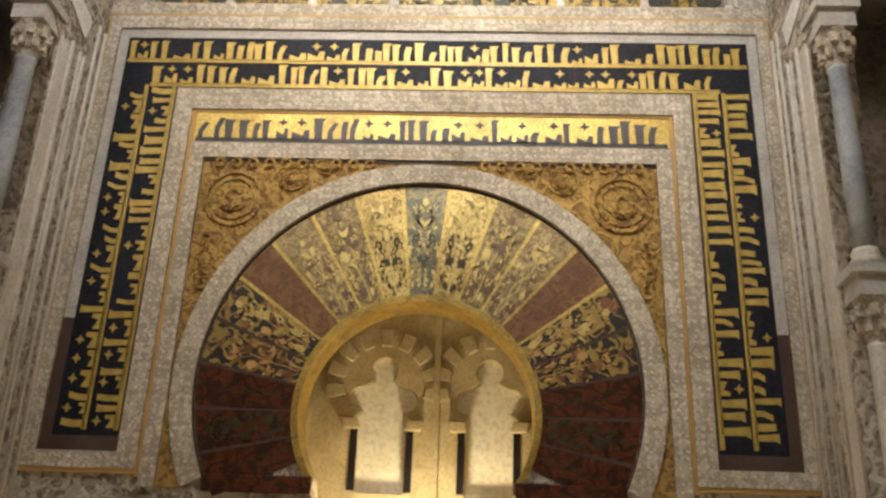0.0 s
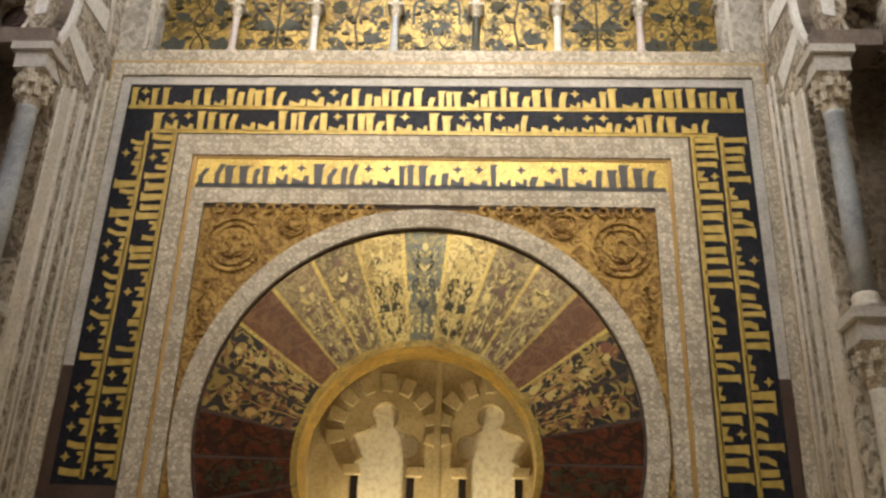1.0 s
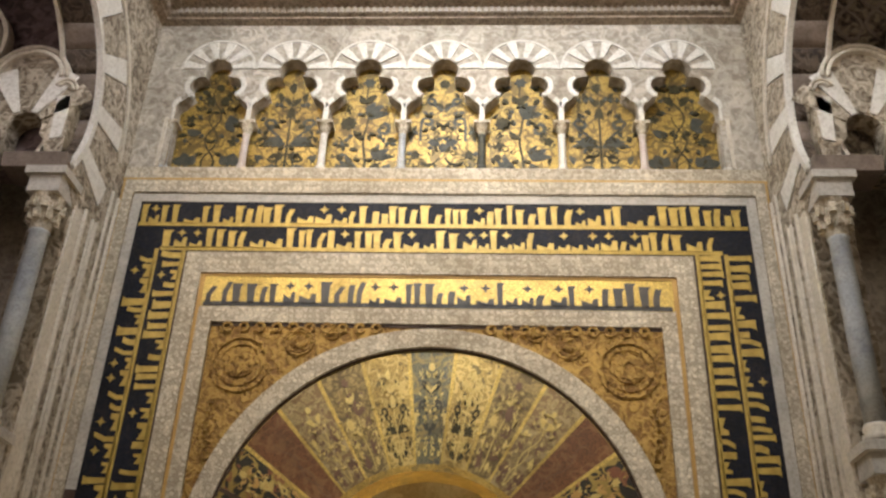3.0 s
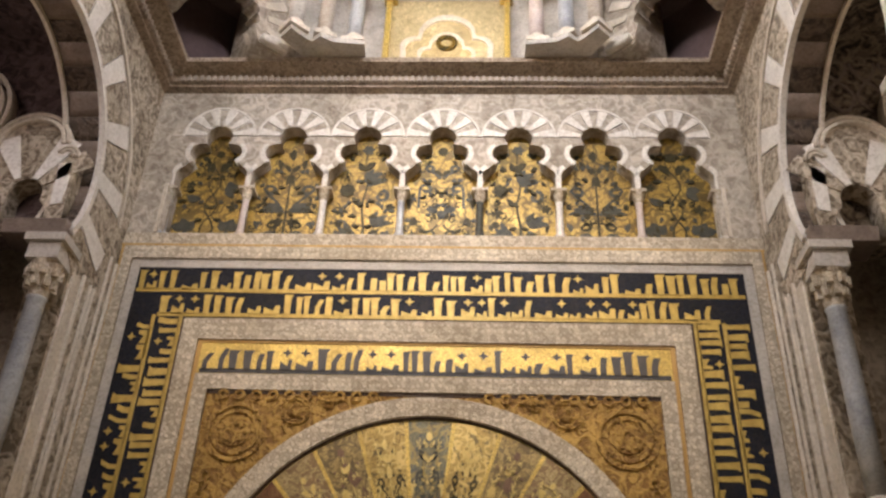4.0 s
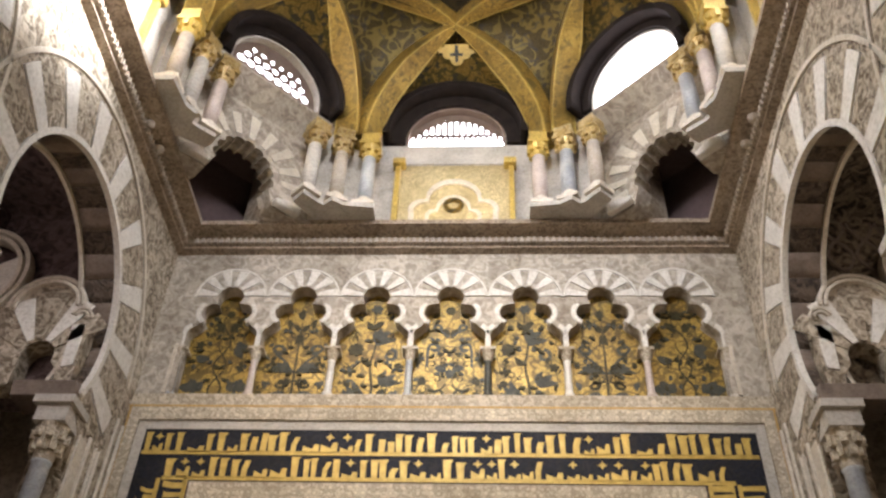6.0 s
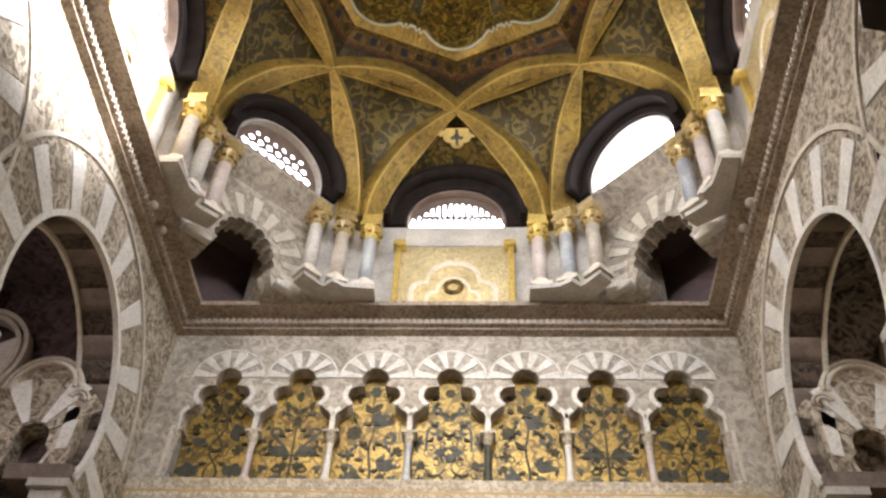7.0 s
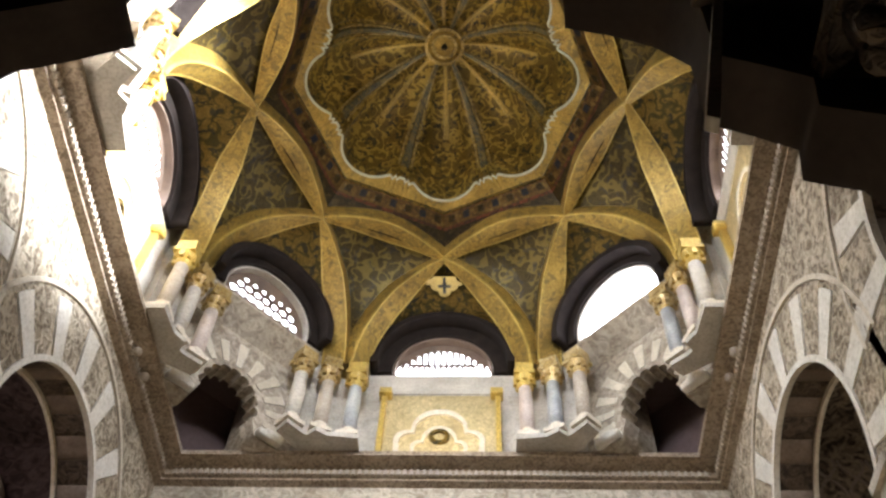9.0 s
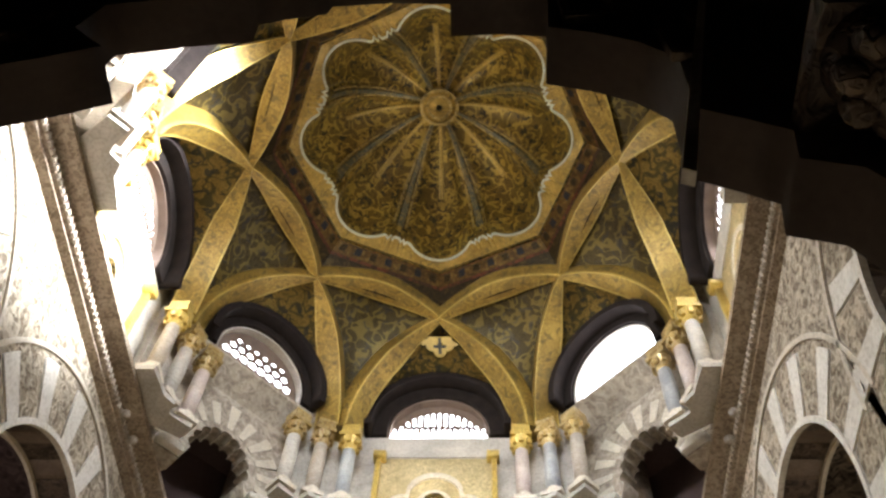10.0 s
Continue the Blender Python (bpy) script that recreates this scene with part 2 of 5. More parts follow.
COLLAR_BROWN = mosaic("brown_collar_mosaic", (0.12, 0.072, 0.020), (0.065, 0.036, 0.013), (0.20, 0.13, 0.036), 12, 0.8)
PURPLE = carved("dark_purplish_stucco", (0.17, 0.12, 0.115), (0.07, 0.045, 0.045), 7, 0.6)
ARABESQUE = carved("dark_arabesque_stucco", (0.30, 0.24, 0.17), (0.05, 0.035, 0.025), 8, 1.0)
# near black: the shade on the overhead screen is put into its colour
SCREEN_SHADE = plain("painted_shade_screen", (0.030, 0.020, 0.016), (0.060, 0.042, 0.034), 3, 0.85)
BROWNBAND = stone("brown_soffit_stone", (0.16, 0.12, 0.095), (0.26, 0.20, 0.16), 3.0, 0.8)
LATTICE = plain("stone_lattice", (0.13, 0.09, 0.07), (0.24, 0.17, 0.13), 6, 0.8)
FLOOR = stone("marble_floor", (0.40, 0.36, 0.31), (0.52, 0.48, 0.42), 1.0, 0.25, 0.03)
GLOW = bpy.data.materials.new("daylight_behind_window")
GLOW.use_nodes = True
gn = GLOW.node_tree
gn.nodes.remove(gn.nodes["Principled BSDF"])
em = gn.nodes.new("ShaderNodeEmission")
em.inputs[0].default_value, em.inputs[1].default_value = (0.86, 0.90, 1.0, 1), 13.0
gn.links.new(em.outputs[0], gn.nodes["Material Output"].inputs[0])

NAVY.node_tree.nodes["Principled BSDF"].inputs["Specular IOR Level"].default_value = 0.2
for dull in (COLLAR, COLLAR_BROWN, DARKRED, VAULT_DARK, BLACK_SHADE, GOLD_DIM, VINE, VINE_BLUE):
    dull.node_tree.nodes["Principled BSDF"].inputs["Specular IOR Level"].default_value = 0.15

# ---------------------------------------------------------------- helpers for shapes


def wall_frame(origin, normal):
    """Local x along the wall, y up, z towards the room (normal)."""
    n = Vector(normal).normalized()
    u = Vector((-n.y, n.x, 0))
    m = Matrix((u, Vector((0, 0, 1)), n)).transposed().to_4x4()
    m.translation = Vector(origin)
    return m


def mesh_of(name, bm, mat, smooth=False):
    me = bpy.data.meshes.new(name)
    bm.normal_update()
    bm.to_mesh(me)
    bm.free()
    me.materials.append(mat)
    if smooth:
        me.polygons.foreach_set("use_smooth", [True] * len(me.polygons))
    return me


def put(name, me, parent=None, label="", matrix=None):
    ob = new(name, me)
    if parent is not None:
        ob.parent = parent
    if matrix is not None:
        ob.matrix_basis = matrix
    if label:
        ob["label"] = label
    return ob


def part(name, bm, mat, parent, label="", smooth=False):
    return put(name, mesh_of(name, bm, mat, smooth), parent, label)


def thing(name, label, category, group="", kind="", matrix=None):
    ob = new(name)
    ob.empty_display_size = 0.1
    if matrix is not None:
        ob.matrix_world = matrix
    return tagged(ob, label, category, group, kind)


def slab_mesh(name, outlines, back, front, mat, matrix=None, bevel=0.0):
    """A plate with holes: closed outlines in the local xy plane, from z=back to z=front."""
    cu = bpy.data.curves.new(name, "CURVE")
    cu.dimensions, cu.fill_mode = "2D", "BOTH"
    cu.extrude = (front - back) / 2 - bevel
    cu.bevel_depth, cu.bevel_resolution = bevel, 1
    cu.offset = -bevel
    for pts in outlines:
        sp = cu.splines.new("POLY")
        sp.points.add(len(pts) - 1)
        sp.points.foreach_set("co", [c for p in pts for c in (p[0], p[1], 0, 1)])
        sp.use_cyclic_u = True
    tmp = bpy.data.objects.new(name, cu)
    me = bpy.data.meshes.new_from_object(tmp)
    bpy.data.objects.remove(tmp)
    bpy.data.curves.remove(cu)
    me.transform(Matrix.Translation((0, 0, (back + front) / 2)))
    if matrix is not None:
        me.transform(matrix)
    me.materials.clear()
    me.materials.append(mat)
    me.name = name
    return me


def slab(name, outlines, back, front, mat, matrix, parent=None, label="", bevel=0.0):
    return put(name, slab_mesh(name, outlines, back, front, mat, matrix, bevel), parent, label)


def rect(x0, z0, x1, z1):
    return [(x0, z0), (x1, z0), (x1, z1), (x0, z1)]


def arc(cx, cz, r, a0, a1, n=24):
    return [(cx + r * math.cos(radians(a0 + (a1 - a0) * i / n)), cz + r * math.sin(radians(a0 + (a1 - a0) * i / n))) for i in range(n + 1)]


def add_box(bm, x0, y0, z0, x1, y1, z1, matrix=None):
    vs = [bm.verts.new((x, y, z)) for z in (z0, z1) for y in (y0, y1) for x in (x0, x1)]
    for f in ((0, 2, 3, 1), (4, 5, 7, 6), (0, 1, 5, 4), (2, 6, 7, 3), (0, 4, 6, 2), (1, 3, 7, 5)):
        bm.faces.new([vs[i] for i in f])
    if matrix is not None:
        bmesh.ops.transform(bm, matrix=matrix, verts=vs)
    return vs


def add_lathe(bm, profile, x=0.0, y=0.0, n=20, matrix=None):
    """Turned shape from (radius, height) pairs."""
    rings = [[bm.verts.new((x + r * math.cos(2 * math.pi * i / n), y + r * math.sin(2 * math.pi * i / n), z)) for i in range(n)] for r, z in profile]
    for a, b in zip(rings, rings[1:]):
        for i in range(n):
            bm.faces.new((a[i], a[(i + 1) % n], b[(i + 1) % n], b[i]))
    bm.faces.new(rings[-1])
    bm.faces.new(rings[0][::-1])
    if matrix is not None:
        bmesh.ops.transform(bm, matrix=matrix, verts=[v for r in rings for v in r])


def sweep(name, path, section, mat, ups, closed=False, widths=None):
    """Sweeps a section (side, up) along points; ups gives the up direction at each point."""
    bm = bmesh.new()
    rings = []
    n = len(path)
    for i, p in enumerate(path):
        a, b = (path[i - 1], path[(i + 1) % n]) if closed else (path[max(i - 1, 0)], path[min(i + 1, n - 1)])
        t = (Vector(b) - Vector(a)).normalized()
        s = t.cross(ups[i]).normalized()
        u = s.cross(t).normalized()
        k = widths[i] if widths else 1.0
        rings.append([bm.verts.new(Vector(p) + s * x * k + u * y) for x, y in section])
    k = len(section)
    for i in range(n if closed else n - 1):
        a, b = rings[i], rings[(i + 1) % n]
        for j in range(k):
            bm.faces.new((a[j], a[(j + 1) % k], b[(j + 1) % k], b[j]))
    if not closed:
        bm.faces.new(rings[0][::-1])
        bm.faces.new(rings[-1])
    bmesh.ops.recalc_face_normals(bm, faces=bm.faces)
    return mesh_of(name, bm, mat)


NORTH = wall_frame((0, 0, 0), (0, -1, 0))
WEST = wall_frame((-HW, 0, 0), (1, 0, 0))     # local x = world y
EAST = wall_frame((HW, 0, 0), (-1, 0, 0))     # local x = -world y


def wedge(cx, cz, r0, r1, a0, a1, n=4, c2=None):
    """A voussoir; c2 shifts the centre of the outer curve upward."""
    inner = arc(cx, cz, r0, a0, a1, n)
    if c2 is None:
        outer = arc(cx, cz, r1, a1, a0, n)
    else:
        outer = []
        for i in range(n + 1):
            a = radians(a1 + (a0 - a1) * i / n)
            dx, dz = math.cos(a), math.sin(a)
            h = c2 - cz
            t = h * dz + math.sqrt(max(r1 * r1 - h * h * dx * dx, 0))
            outer.append((cx + t * dx, cz + t * dz))
    return inner + outer


# ---------------------------------------------------------------- the mihrab wall
AI, RI, CE, RE0, RE1 = 3.2, 1.02, 3.43, 1.95, 2.14   # inner arch centre height and radius; outer arch
horseshoe = arc(0, AI, RI, -33, 213, 64)
opening = [(0.86, 2.64)] + horseshoe + [(-0.86, 2.64), (-0.80, 2.2), (-0.80, 0.0), (0.80, 0.0), (0.80, 2.2)]
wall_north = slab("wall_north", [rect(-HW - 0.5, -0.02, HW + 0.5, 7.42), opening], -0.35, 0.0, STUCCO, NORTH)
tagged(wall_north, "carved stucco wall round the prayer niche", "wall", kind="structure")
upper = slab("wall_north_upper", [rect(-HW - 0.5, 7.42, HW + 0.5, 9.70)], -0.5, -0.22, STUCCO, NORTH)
tagged(upper, "stucco wall behind the blind arcade", "wall", kind="structure")


frame_thing = thing("inscription_frame", "rectangular frame of carved white borders and dark inscription bands", "wall frame")


def u_band(name, xo, xi, zt, zi, zb, back, front, mat, label=""):
    pts = [(-xo, zb), (-xi, zb), (-xi, zi), (xi, zi), (xi, zb), (xo, zb), (xo, zt), (-xo, zt)]
    return slab(name, [pts], back, front, mat, NORTH, frame_thing, label)


u_band("outer_gilt_line", 3.36, 3.33, 7.28, 7.25, 2.66, 0.0, 0.035, OCHRE, "ochre gilt line")
u_band("outer_border", 3.33, 3.22, 7.25, 7.10, 2.66, 0.0, 0.05, STUCCO_FINE, "finely carved white marble border")
u_band("dark_band", 3.22, 2.52, 7.10, 6.385, 2.80, 0.0, 0.02, NAVY, "navy mosaic band")
u_band("inner_border", 2.52, 2.345, 6.385, 6.155, 2.66, 0.0, 0.05, STUCCO_FINE, "finely carved white marble border")
u_band("inner_gilt_line", 2.345, 2.30, 6.155, 6.125, 2.60, 0.0, 0.03, OCHRE, "ochre gilt line")
u_band("arch_border", 2.30, 2.16, 5.78, 5.62, 2.52, 0.0, 0.055, STUCCO_FINE, "finely carved white marble border")
slab("gold_band", [rect(-2.30, 5.78, 2.30, 6.125)], 0.0, 0.02, GOLD_PLAIN, NORTH, frame_thing, "bright gold mosaic band")
for s in (-1, 1):
    xa, xb = sorted((s * 2.52, s * 3.22))
    slab("foot_border", [rect(xa, 2.66, xb, 2.80)], 0.0, 0.05, STUCCO_FINE, NORTH, frame_thing)
    xa, xb = sorted((s * 2.30, s * 3.36))
    slab("foot_line", [rect(xa, 2.62, xb, 2.66)], 0.0, 0.035, OCHRE, NORTH, frame_thing)
    a, b = sorted((s * 2.52, s * 3.12))
    slab("brown_margin", [rect(a, 2.80, b, 2.93)], 0.02, 0.024, BROWN_PANEL, NORTH, frame_thing, "brown painted margin")
    a, b = sorted((s * 2.52, s * 2.545))
    slab("brown_margin", [rect(a, 2.93, b, 6.385)], 0.02, 0.024, BROWN_PANEL, NORTH, frame_thing, "brown painted margin")
    a, b = sorted((s * 3.12, s * 3.22))
    slab("brown_margin", [rect(a, 2.80, b, 3.98)], 0.02, 0.024, BROWN_PANEL, NORTH, frame_thing, "brown painted margin")
    slab("grey_margin", [rect(a, 3.98, b, 6.995)], 0.02, 0.024, GREYSTONE, NORTH, frame_thing, "worn grey margin")
slab("grey_margin", [rect(-3.22, 6.995, 3.22, 7.10)], 0.02, 0.024, GREYSTONE, NORTH, frame_thing, "worn grey margin")
slab("brown_margin", [rect(-2.52, 6.385, 2.52, 6.405)], 0.02, 0.024, BROWN_PANEL, NORTH, frame_thing)

rng = random.Random(7)


def script_mesh(name, length, height, mat, depth=0.006):
    """A row of upright strokes on a base line with small blocks and diamonds, along local x, foot at y=0."""
    polys = [rect(0, 0.0, length, height * 0.15)]
    x = 0.02
    while x < length - 0.1:
        kind = rng.random()
        w = height * rng.uniform(0.15, 0.24)
        if kind < 0.42:
            h = height * rng.uniform(0.78, 0.98)
            polys.append([(x, height * 0.08), (x + w, height * 0.08), (x + w, h - w * 0.6), (x + w * 1.4, h), (x - w * 0.3, h)])
            x += w + height * rng.uniform(0.10, 0.28)
        elif kind < 0.75:
            bw, bh = height * rng.uniform(0.34, 0.6), height * rng.uniform(0.34, 0.56)
            polys.append([(x, height * 0.08), (x + bw, height * 0.08), (x + bw, bh), (x + bw * 0.72, bh), (x + bw * 0.6, bh * 0.55), (x + bw * 0.3, bh * 0.7), (x, bh * 0.85)])
            if rng.random() < 0.6:
                cx, cz, r = x + bw * 0.5, height * 0.74, height * 0.17
                polys.append([(cx - r, cz), (cx - r * 0.3, cz - r * 0.3), (cx, cz - r), (cx + r * 0.3, cz - r * 0.3), (cx + r, cz), (cx + r * 0.3, cz + r * 0.3), (cx, cz + r), (cx - r * 0.3, cz + r * 0.3)])
            x += bw + height * rng.uniform(0.06, 0.2)
        else:
            bw = height * rng.uniform(0.2, 0.34)
            h = height * rng.uniform(0.5, 0.9)
            polys.append([(x, height * 0.08), (x + w, height * 0.08), (x + w, h * 0.55), (x + bw, h), (x + bw - w, h), (x, h * 0.6)])
            x += bw + height * rng.uniform(0.05, 0.2)
    bm = bmesh.new()
    for pts in polys:
        area = sum(a[0] * b[1] - b[0] * a[1] for a, b in zip(pts, pts[1:] + pts[:1]))
        if area < 0:
            pts = pts[::-1]
        lo = [bm.verts.new((p[0], p[1], 0)) for p in pts]
        hi = [bm.verts.new((p[0], p[1], depth)) for p in pts]
        bm.faces.new(hi)
        for i in range(len(pts)):
            j = (i + 1) % len(pts)
            bm.faces.new((lo[i], lo[j], hi[j], hi[i]))
    return mesh_of(name, bm, mat)


def script_row(x0, z0, length, height, turn, mat, label, front=0.021):
    me = script_mesh("lettering", length, height, mat)
    me.transform(NORTH @ Matrix.Translation((x0, z0, front)) @ Matrix.Rotation(radians(turn), 4, "Z"))
    put("lettering", me, frame_thing, label)


script_row(-3.10, 6.70, 6.20, 0.28, 0, LETTER, "gold strokes on navy")
script_row(-2.82, 6.415, 5.64, 0.275, 0, LETTER, "gold strokes on navy")
for x0 in (-2.83, -2.55):
    script_row(x0, 2.98, 3.45, 0.27, 90, LETTER, "gold strokes on navy")
for x0 in (2.83, 2.55):
    script_row(x0, 6.42, 3.45, 0.27, -90, LETTER, "gold strokes on navy")
script_row(-2.28, 5.80, 4.56, 0.30, 0, LETTER_DARK, "dark strokes on gold")

# gilded spandrels with the outer arch
# brown strip paints the shadow line below the white border
slab("painted_shadow", [rect(-2.16, 5.585, 2.16, 5.62)], 0.0, 0.03, BROWN_PANEL, NORTH, frame_thing, "dark strip painted as the shadow under the border")
spandrel = thing("arch_spandrel", "gilded spandrel of carved scrolls and roundels above the arch", "spandrel")
outer_arch = arc(0, CE, RE1, -25, 205, 72)
sp = [(-2.16, 2.52), (-2.16, 5.62), (2.16, 5.62), (2.16, 2.52)] + [p for p in outer_arch]
slab("gilded_field", [sp], 0.0, 0.02, GILT_STUCCO, NORTH, spandrel)
for s in (-1, 1):
    for cx, cz, r in ((1.82, 5.2, 0.29), (1.28, 5.43, 0.15), (0.97, 5.53, 0.08)):
        for k, (ra, rb, f) in enumerate(((1.0, 0.86, 0.045), (0.78, 0.64, 0.038), (0.50, 0.0, 0.04))):
            o = [arc(s * cx, cz, r * ra, 0, 360, 28)[:-1]]
            if rb:
                o.append(arc(s * cx, cz, r * rb, 0, 360, 28)[:-1])
            slab("roundel_ring", o, 0.02, f, GILT_STUCCO, NORTH, spandrel, bevel=0.004)
        for k in range(8):
            a = radians(45 * k)
            slab("petal", [arc(s * cx + r * 0.30 * math.cos(a), cz + r * 0.30 * math.sin(a), r * 0.12, 0, 360, 8)[:-1]], 0.03, 0.055, GILT_STUCCO, NORTH, spandrel)
    for k in range(26):
        t = k / 25
        x = s * (2.03 - 0.02 * math.sin(k)) if t < 0.55 else s * (2.03 - (t - 0.55) * 4.0)
        z = 3.6 + 1.25 * (t / 0.55) if t < 0.55 else 5.57
        if (x * x + (z - CE) ** 2) ** 0.5 < RE1 + 0.06 or abs(x) < 0.3:
            continue
        slab("scroll", [arc(x, z, 0.055, 0, 360, 12)[:-1], arc(x, z, 0.028, 0, 360, 10)[:-1]], 0.02, 0.05, GILT_STUCCO, NORTH, spandrel)

mihrab = thing("mihrab_arch", "horseshoe arch of radiating flowered mosaic voussoirs with a carved white rim", "arch")
rim = arc(0, CE, RE1, -25, 205, 72) + arc(0, CE, RE0, 205, -25, 72)
slab("arch_rim", [rim], 0.0, 0.06, STUCCO_FINE, NORTH, mihrab, "carved white marble rim", 0.006)
lip = arc(0, CE, RE0, -25, 205, 72) + arc(0, CE, RE0 - 0.014, 205, -25, 72)
slab("arch_lip", [lip], 0.0, 0.03, BROWN_PANEL, NORTH, mihrab)
kinds = [BLUEGREY, CREAMGOLD, GREYGOLD, TAN, RED, BLACKFLOWER, BLACKFLOWER, DARKRED, DARKRED, DARKRED]
looks = ["blue-grey", "cream and gold", "grey and gold", "tan", "brick red", "black with yellow flowers", "black with yellow flowers", "dark red", "dark red", "dark red"]
for k in range(-9, 10):
    a = 90 - 12 * k
    slab("voussoir", [wedge(0, AI, RI + 0.055, RE0 - 0.025, a - 5.45, a + 5.45, 4, CE)], 0.0, 0.012 + 0.004 * (k % 2), kinds[abs(k)], NORTH, mihrab, looks[abs(k)] + " mosaic voussoir")
slab("voussoir_joint", [wedge(0, AI, RI + 0.05, RE0 - 0.02, 32, 148, 48, CE)], 0.0, 0.010, GOLD_PLAIN, NORTH, mihrab, "gilt joints")
for a0, a1 in ((-24, 32), (148, 204)):
    slab("voussoir_joint", [wedge(0, AI, RI + 0.05, RE0 - 0.02, a0, a1, 30, CE)], 0.0, 0.010, BROWN_PANEL, NORTH, mihrab, "dark joints")
soffit = arc(0, AI, RI + 0.055, -33, 213, 64) + arc(0, AI, RI - 0.004, 213, -33, 64)
slab("arch_soffit", [soffit], -0.36, 0.03, GOLD, NORTH, mihrab, "gold mosaic soffit")
slab("impost", [rect(-1.76, 2.50, -0.84, 2.64)], 0.0, 0.07, DARKRED, NORTH, mihrab, "dark red impost slab", 0.01)
slab("impost", [rect(0.84, 2.50, 1.76, 2.64)], 0.0, 0.07, DARKRED, NORTH, mihrab, "dark red impost slab", 0.01)

# ---------------------------------------------------------------- niche chamber behind the arch
for s in (-1, 1):
    c = Vector((0.12 + s * 0.52, 1.10, 0))
    fr = wall_frame(c, (-s * 0.10, -1, 0))
    half = [(0.23, 2.66), (0.23, 3.10), (0.27, 3.26), (0.29, 3.38), (0.20, 3.44)] + arc(0.21, 3.57, 0.125, -80, 95, 10) + arc(0, 3.86, 0.135, -48, 90, 8)
    niche = half + [(-x, z) for x, z in half][::-1]
    w = slab("niche_wall", [rect(-0.95 if s < 0 else -0.53, 0, 0.53 if s < 0 else 0.80, 4.9), niche], -0.12, 0.0, CHAMBER, fr)
    w.name = "wall_niche_1" if s < 0 else "wall_niche_2"
    tagged(w, "warm-lit alabaster wall of the niche chamber", "wall", kind="structure")
    pn = thing("blind_niche", "pale arched recess with slim slots painted as black shade, in the chamber wall", "niche", "chamber niches")
    slab("recess_back", [rect(-0.36, 2.6, 0.36, 4.1)], -0.2, -0.10, ALABASTER, fr, pn)
    for q in (-1, 1):
        # flat black strip paints the shade of a slot
        slab("colonnette_slot", [rect(q * 0.27 - 0.035, 2.68, q * 0.27 + 0.035, 3.26)], 0.0, 0.012, BLACK_SHADE, fr, pn, "black strip beside the recess, painted as slot shade")
        slab("capital", [[(q * 0.21, 3.26), (q * 0.37, 3.26), (q * 0.40, 3.36), (q * 0.24, 3.36)]], 0.0, 0.09, CHAMBER, fr, pn, "", 0.008)
    for k in range(9):
        a = -8 + 24.5 * k
        slab("ray", [wedge(0, 3.70, 0.40, 0.58, a - 7.5, a + 7.5, 3)], 0.0, 0.05, CHAMBER, fr, pn, "raised voussoir", 0.008)
slab("chamber_seam", [rect(0.09, 2.4, 0.15, 4.9)], -1.10, -1.06, CHAMBER, NORTH, wall_north, "ridge between two chamber walls")
side = slab("wall_niche_3", [rect(-1.6, 0, -1.1, 4.6)], -1.4, 0.02, CHAMBER, wall_frame((0, 0.4, 0), (0, -1, 0)))
tagged(side, "side wall of the niche chamber", "wall", kind="structure")
side = slab("wall_niche_4", [rect(1.1, 0, 1.6, 4.6)], -1.4, 0.02, CHAMBER, wall_frame((0, 0.4, 0), (0, -1, 0)))
tagged(side, "side wall of the niche chamber", "wall", kind="structure")
bm = bmesh.new()
add_box(bm, -1.6, 0.36, 4.6, 1.6, 1.8, 4.8)
tagged(put("ceiling_niche", mesh_of("ceiling_niche", bm, CHAMBER)), "ceiling of the niche chamber", "ceiling", kind="structure")


# ---------------------------------------------------------------- blind arcade
arcade = thing("blind_arcade", "row of seven stepped stucco arches on slim colonnettes over gold panels", "arcade")
PITCH = 0.862


def arch_cut(cx):
    r = arc(0.17, 8.56, 0.125, -55, 68, 8) + arc(0, 8.785, 0.155, -38, 218, 16)
    l = [(-x, z) for x, z in arc(0.17, 8.56, 0.125, -55, 68, 8)][::-1]
    foot = [(0.40, 8.10), (0.40, 8.20)] + arc(0.29, 8.24, 0.115, 0, 62, 6)
    pts = [(-0.40, 8.06), (0.40, 8.06)] + foot + r + l + [(-x, z) for x, z in foot][::-1]
    return [(cx + x, z) for x, z in pts]


for k in range(-3, 4):
    cx = PITCH * k
    xl, xr = (-HW if k == -3 else cx - PITCH / 2), (HW if k == 3 else cx + PITCH / 2)
    cut = [p for p in arch_cut(cx)[2:]]
    pts = [(xl, 8.06), (xl, Z_COR + 0.05), (xr, Z_COR + 0.05), (xr, 8.06), (cx + 0.40, 8.06)] + cut + [(cx - 0.40, 8.06)]
    slab("arch_plate", [pts], -0.22, 0.0, WORN, NORTH, arcade, "worn carved stucco arch")
for s in (-1, 1):
    x0, x1 = sorted((s * 2.98, s * HW))
    slab("end_pier", [rect(x0, 7.42, x1, 8.06)], -0.22, 0.0, WORN, NORTH, arcade)
    slab("pier_strip", [rect(s * 3.06 - 0.02, 7.45, s * 3.06 + 0.02, 8.1)], 0.0, 0.02, CREAM, NORTH, arcade)
slab("sill", [rect(-HW, 7.28, HW, 7.43)], -0.24, 0.03, STUCCO_FINE, NORTH, arcade, "carved white sill", 0.006)
slab("sill_line", [rect(-HW, 7.255, HW, 7.28)], 0.0, 0.04, OCHRE, NORTH, arcade)


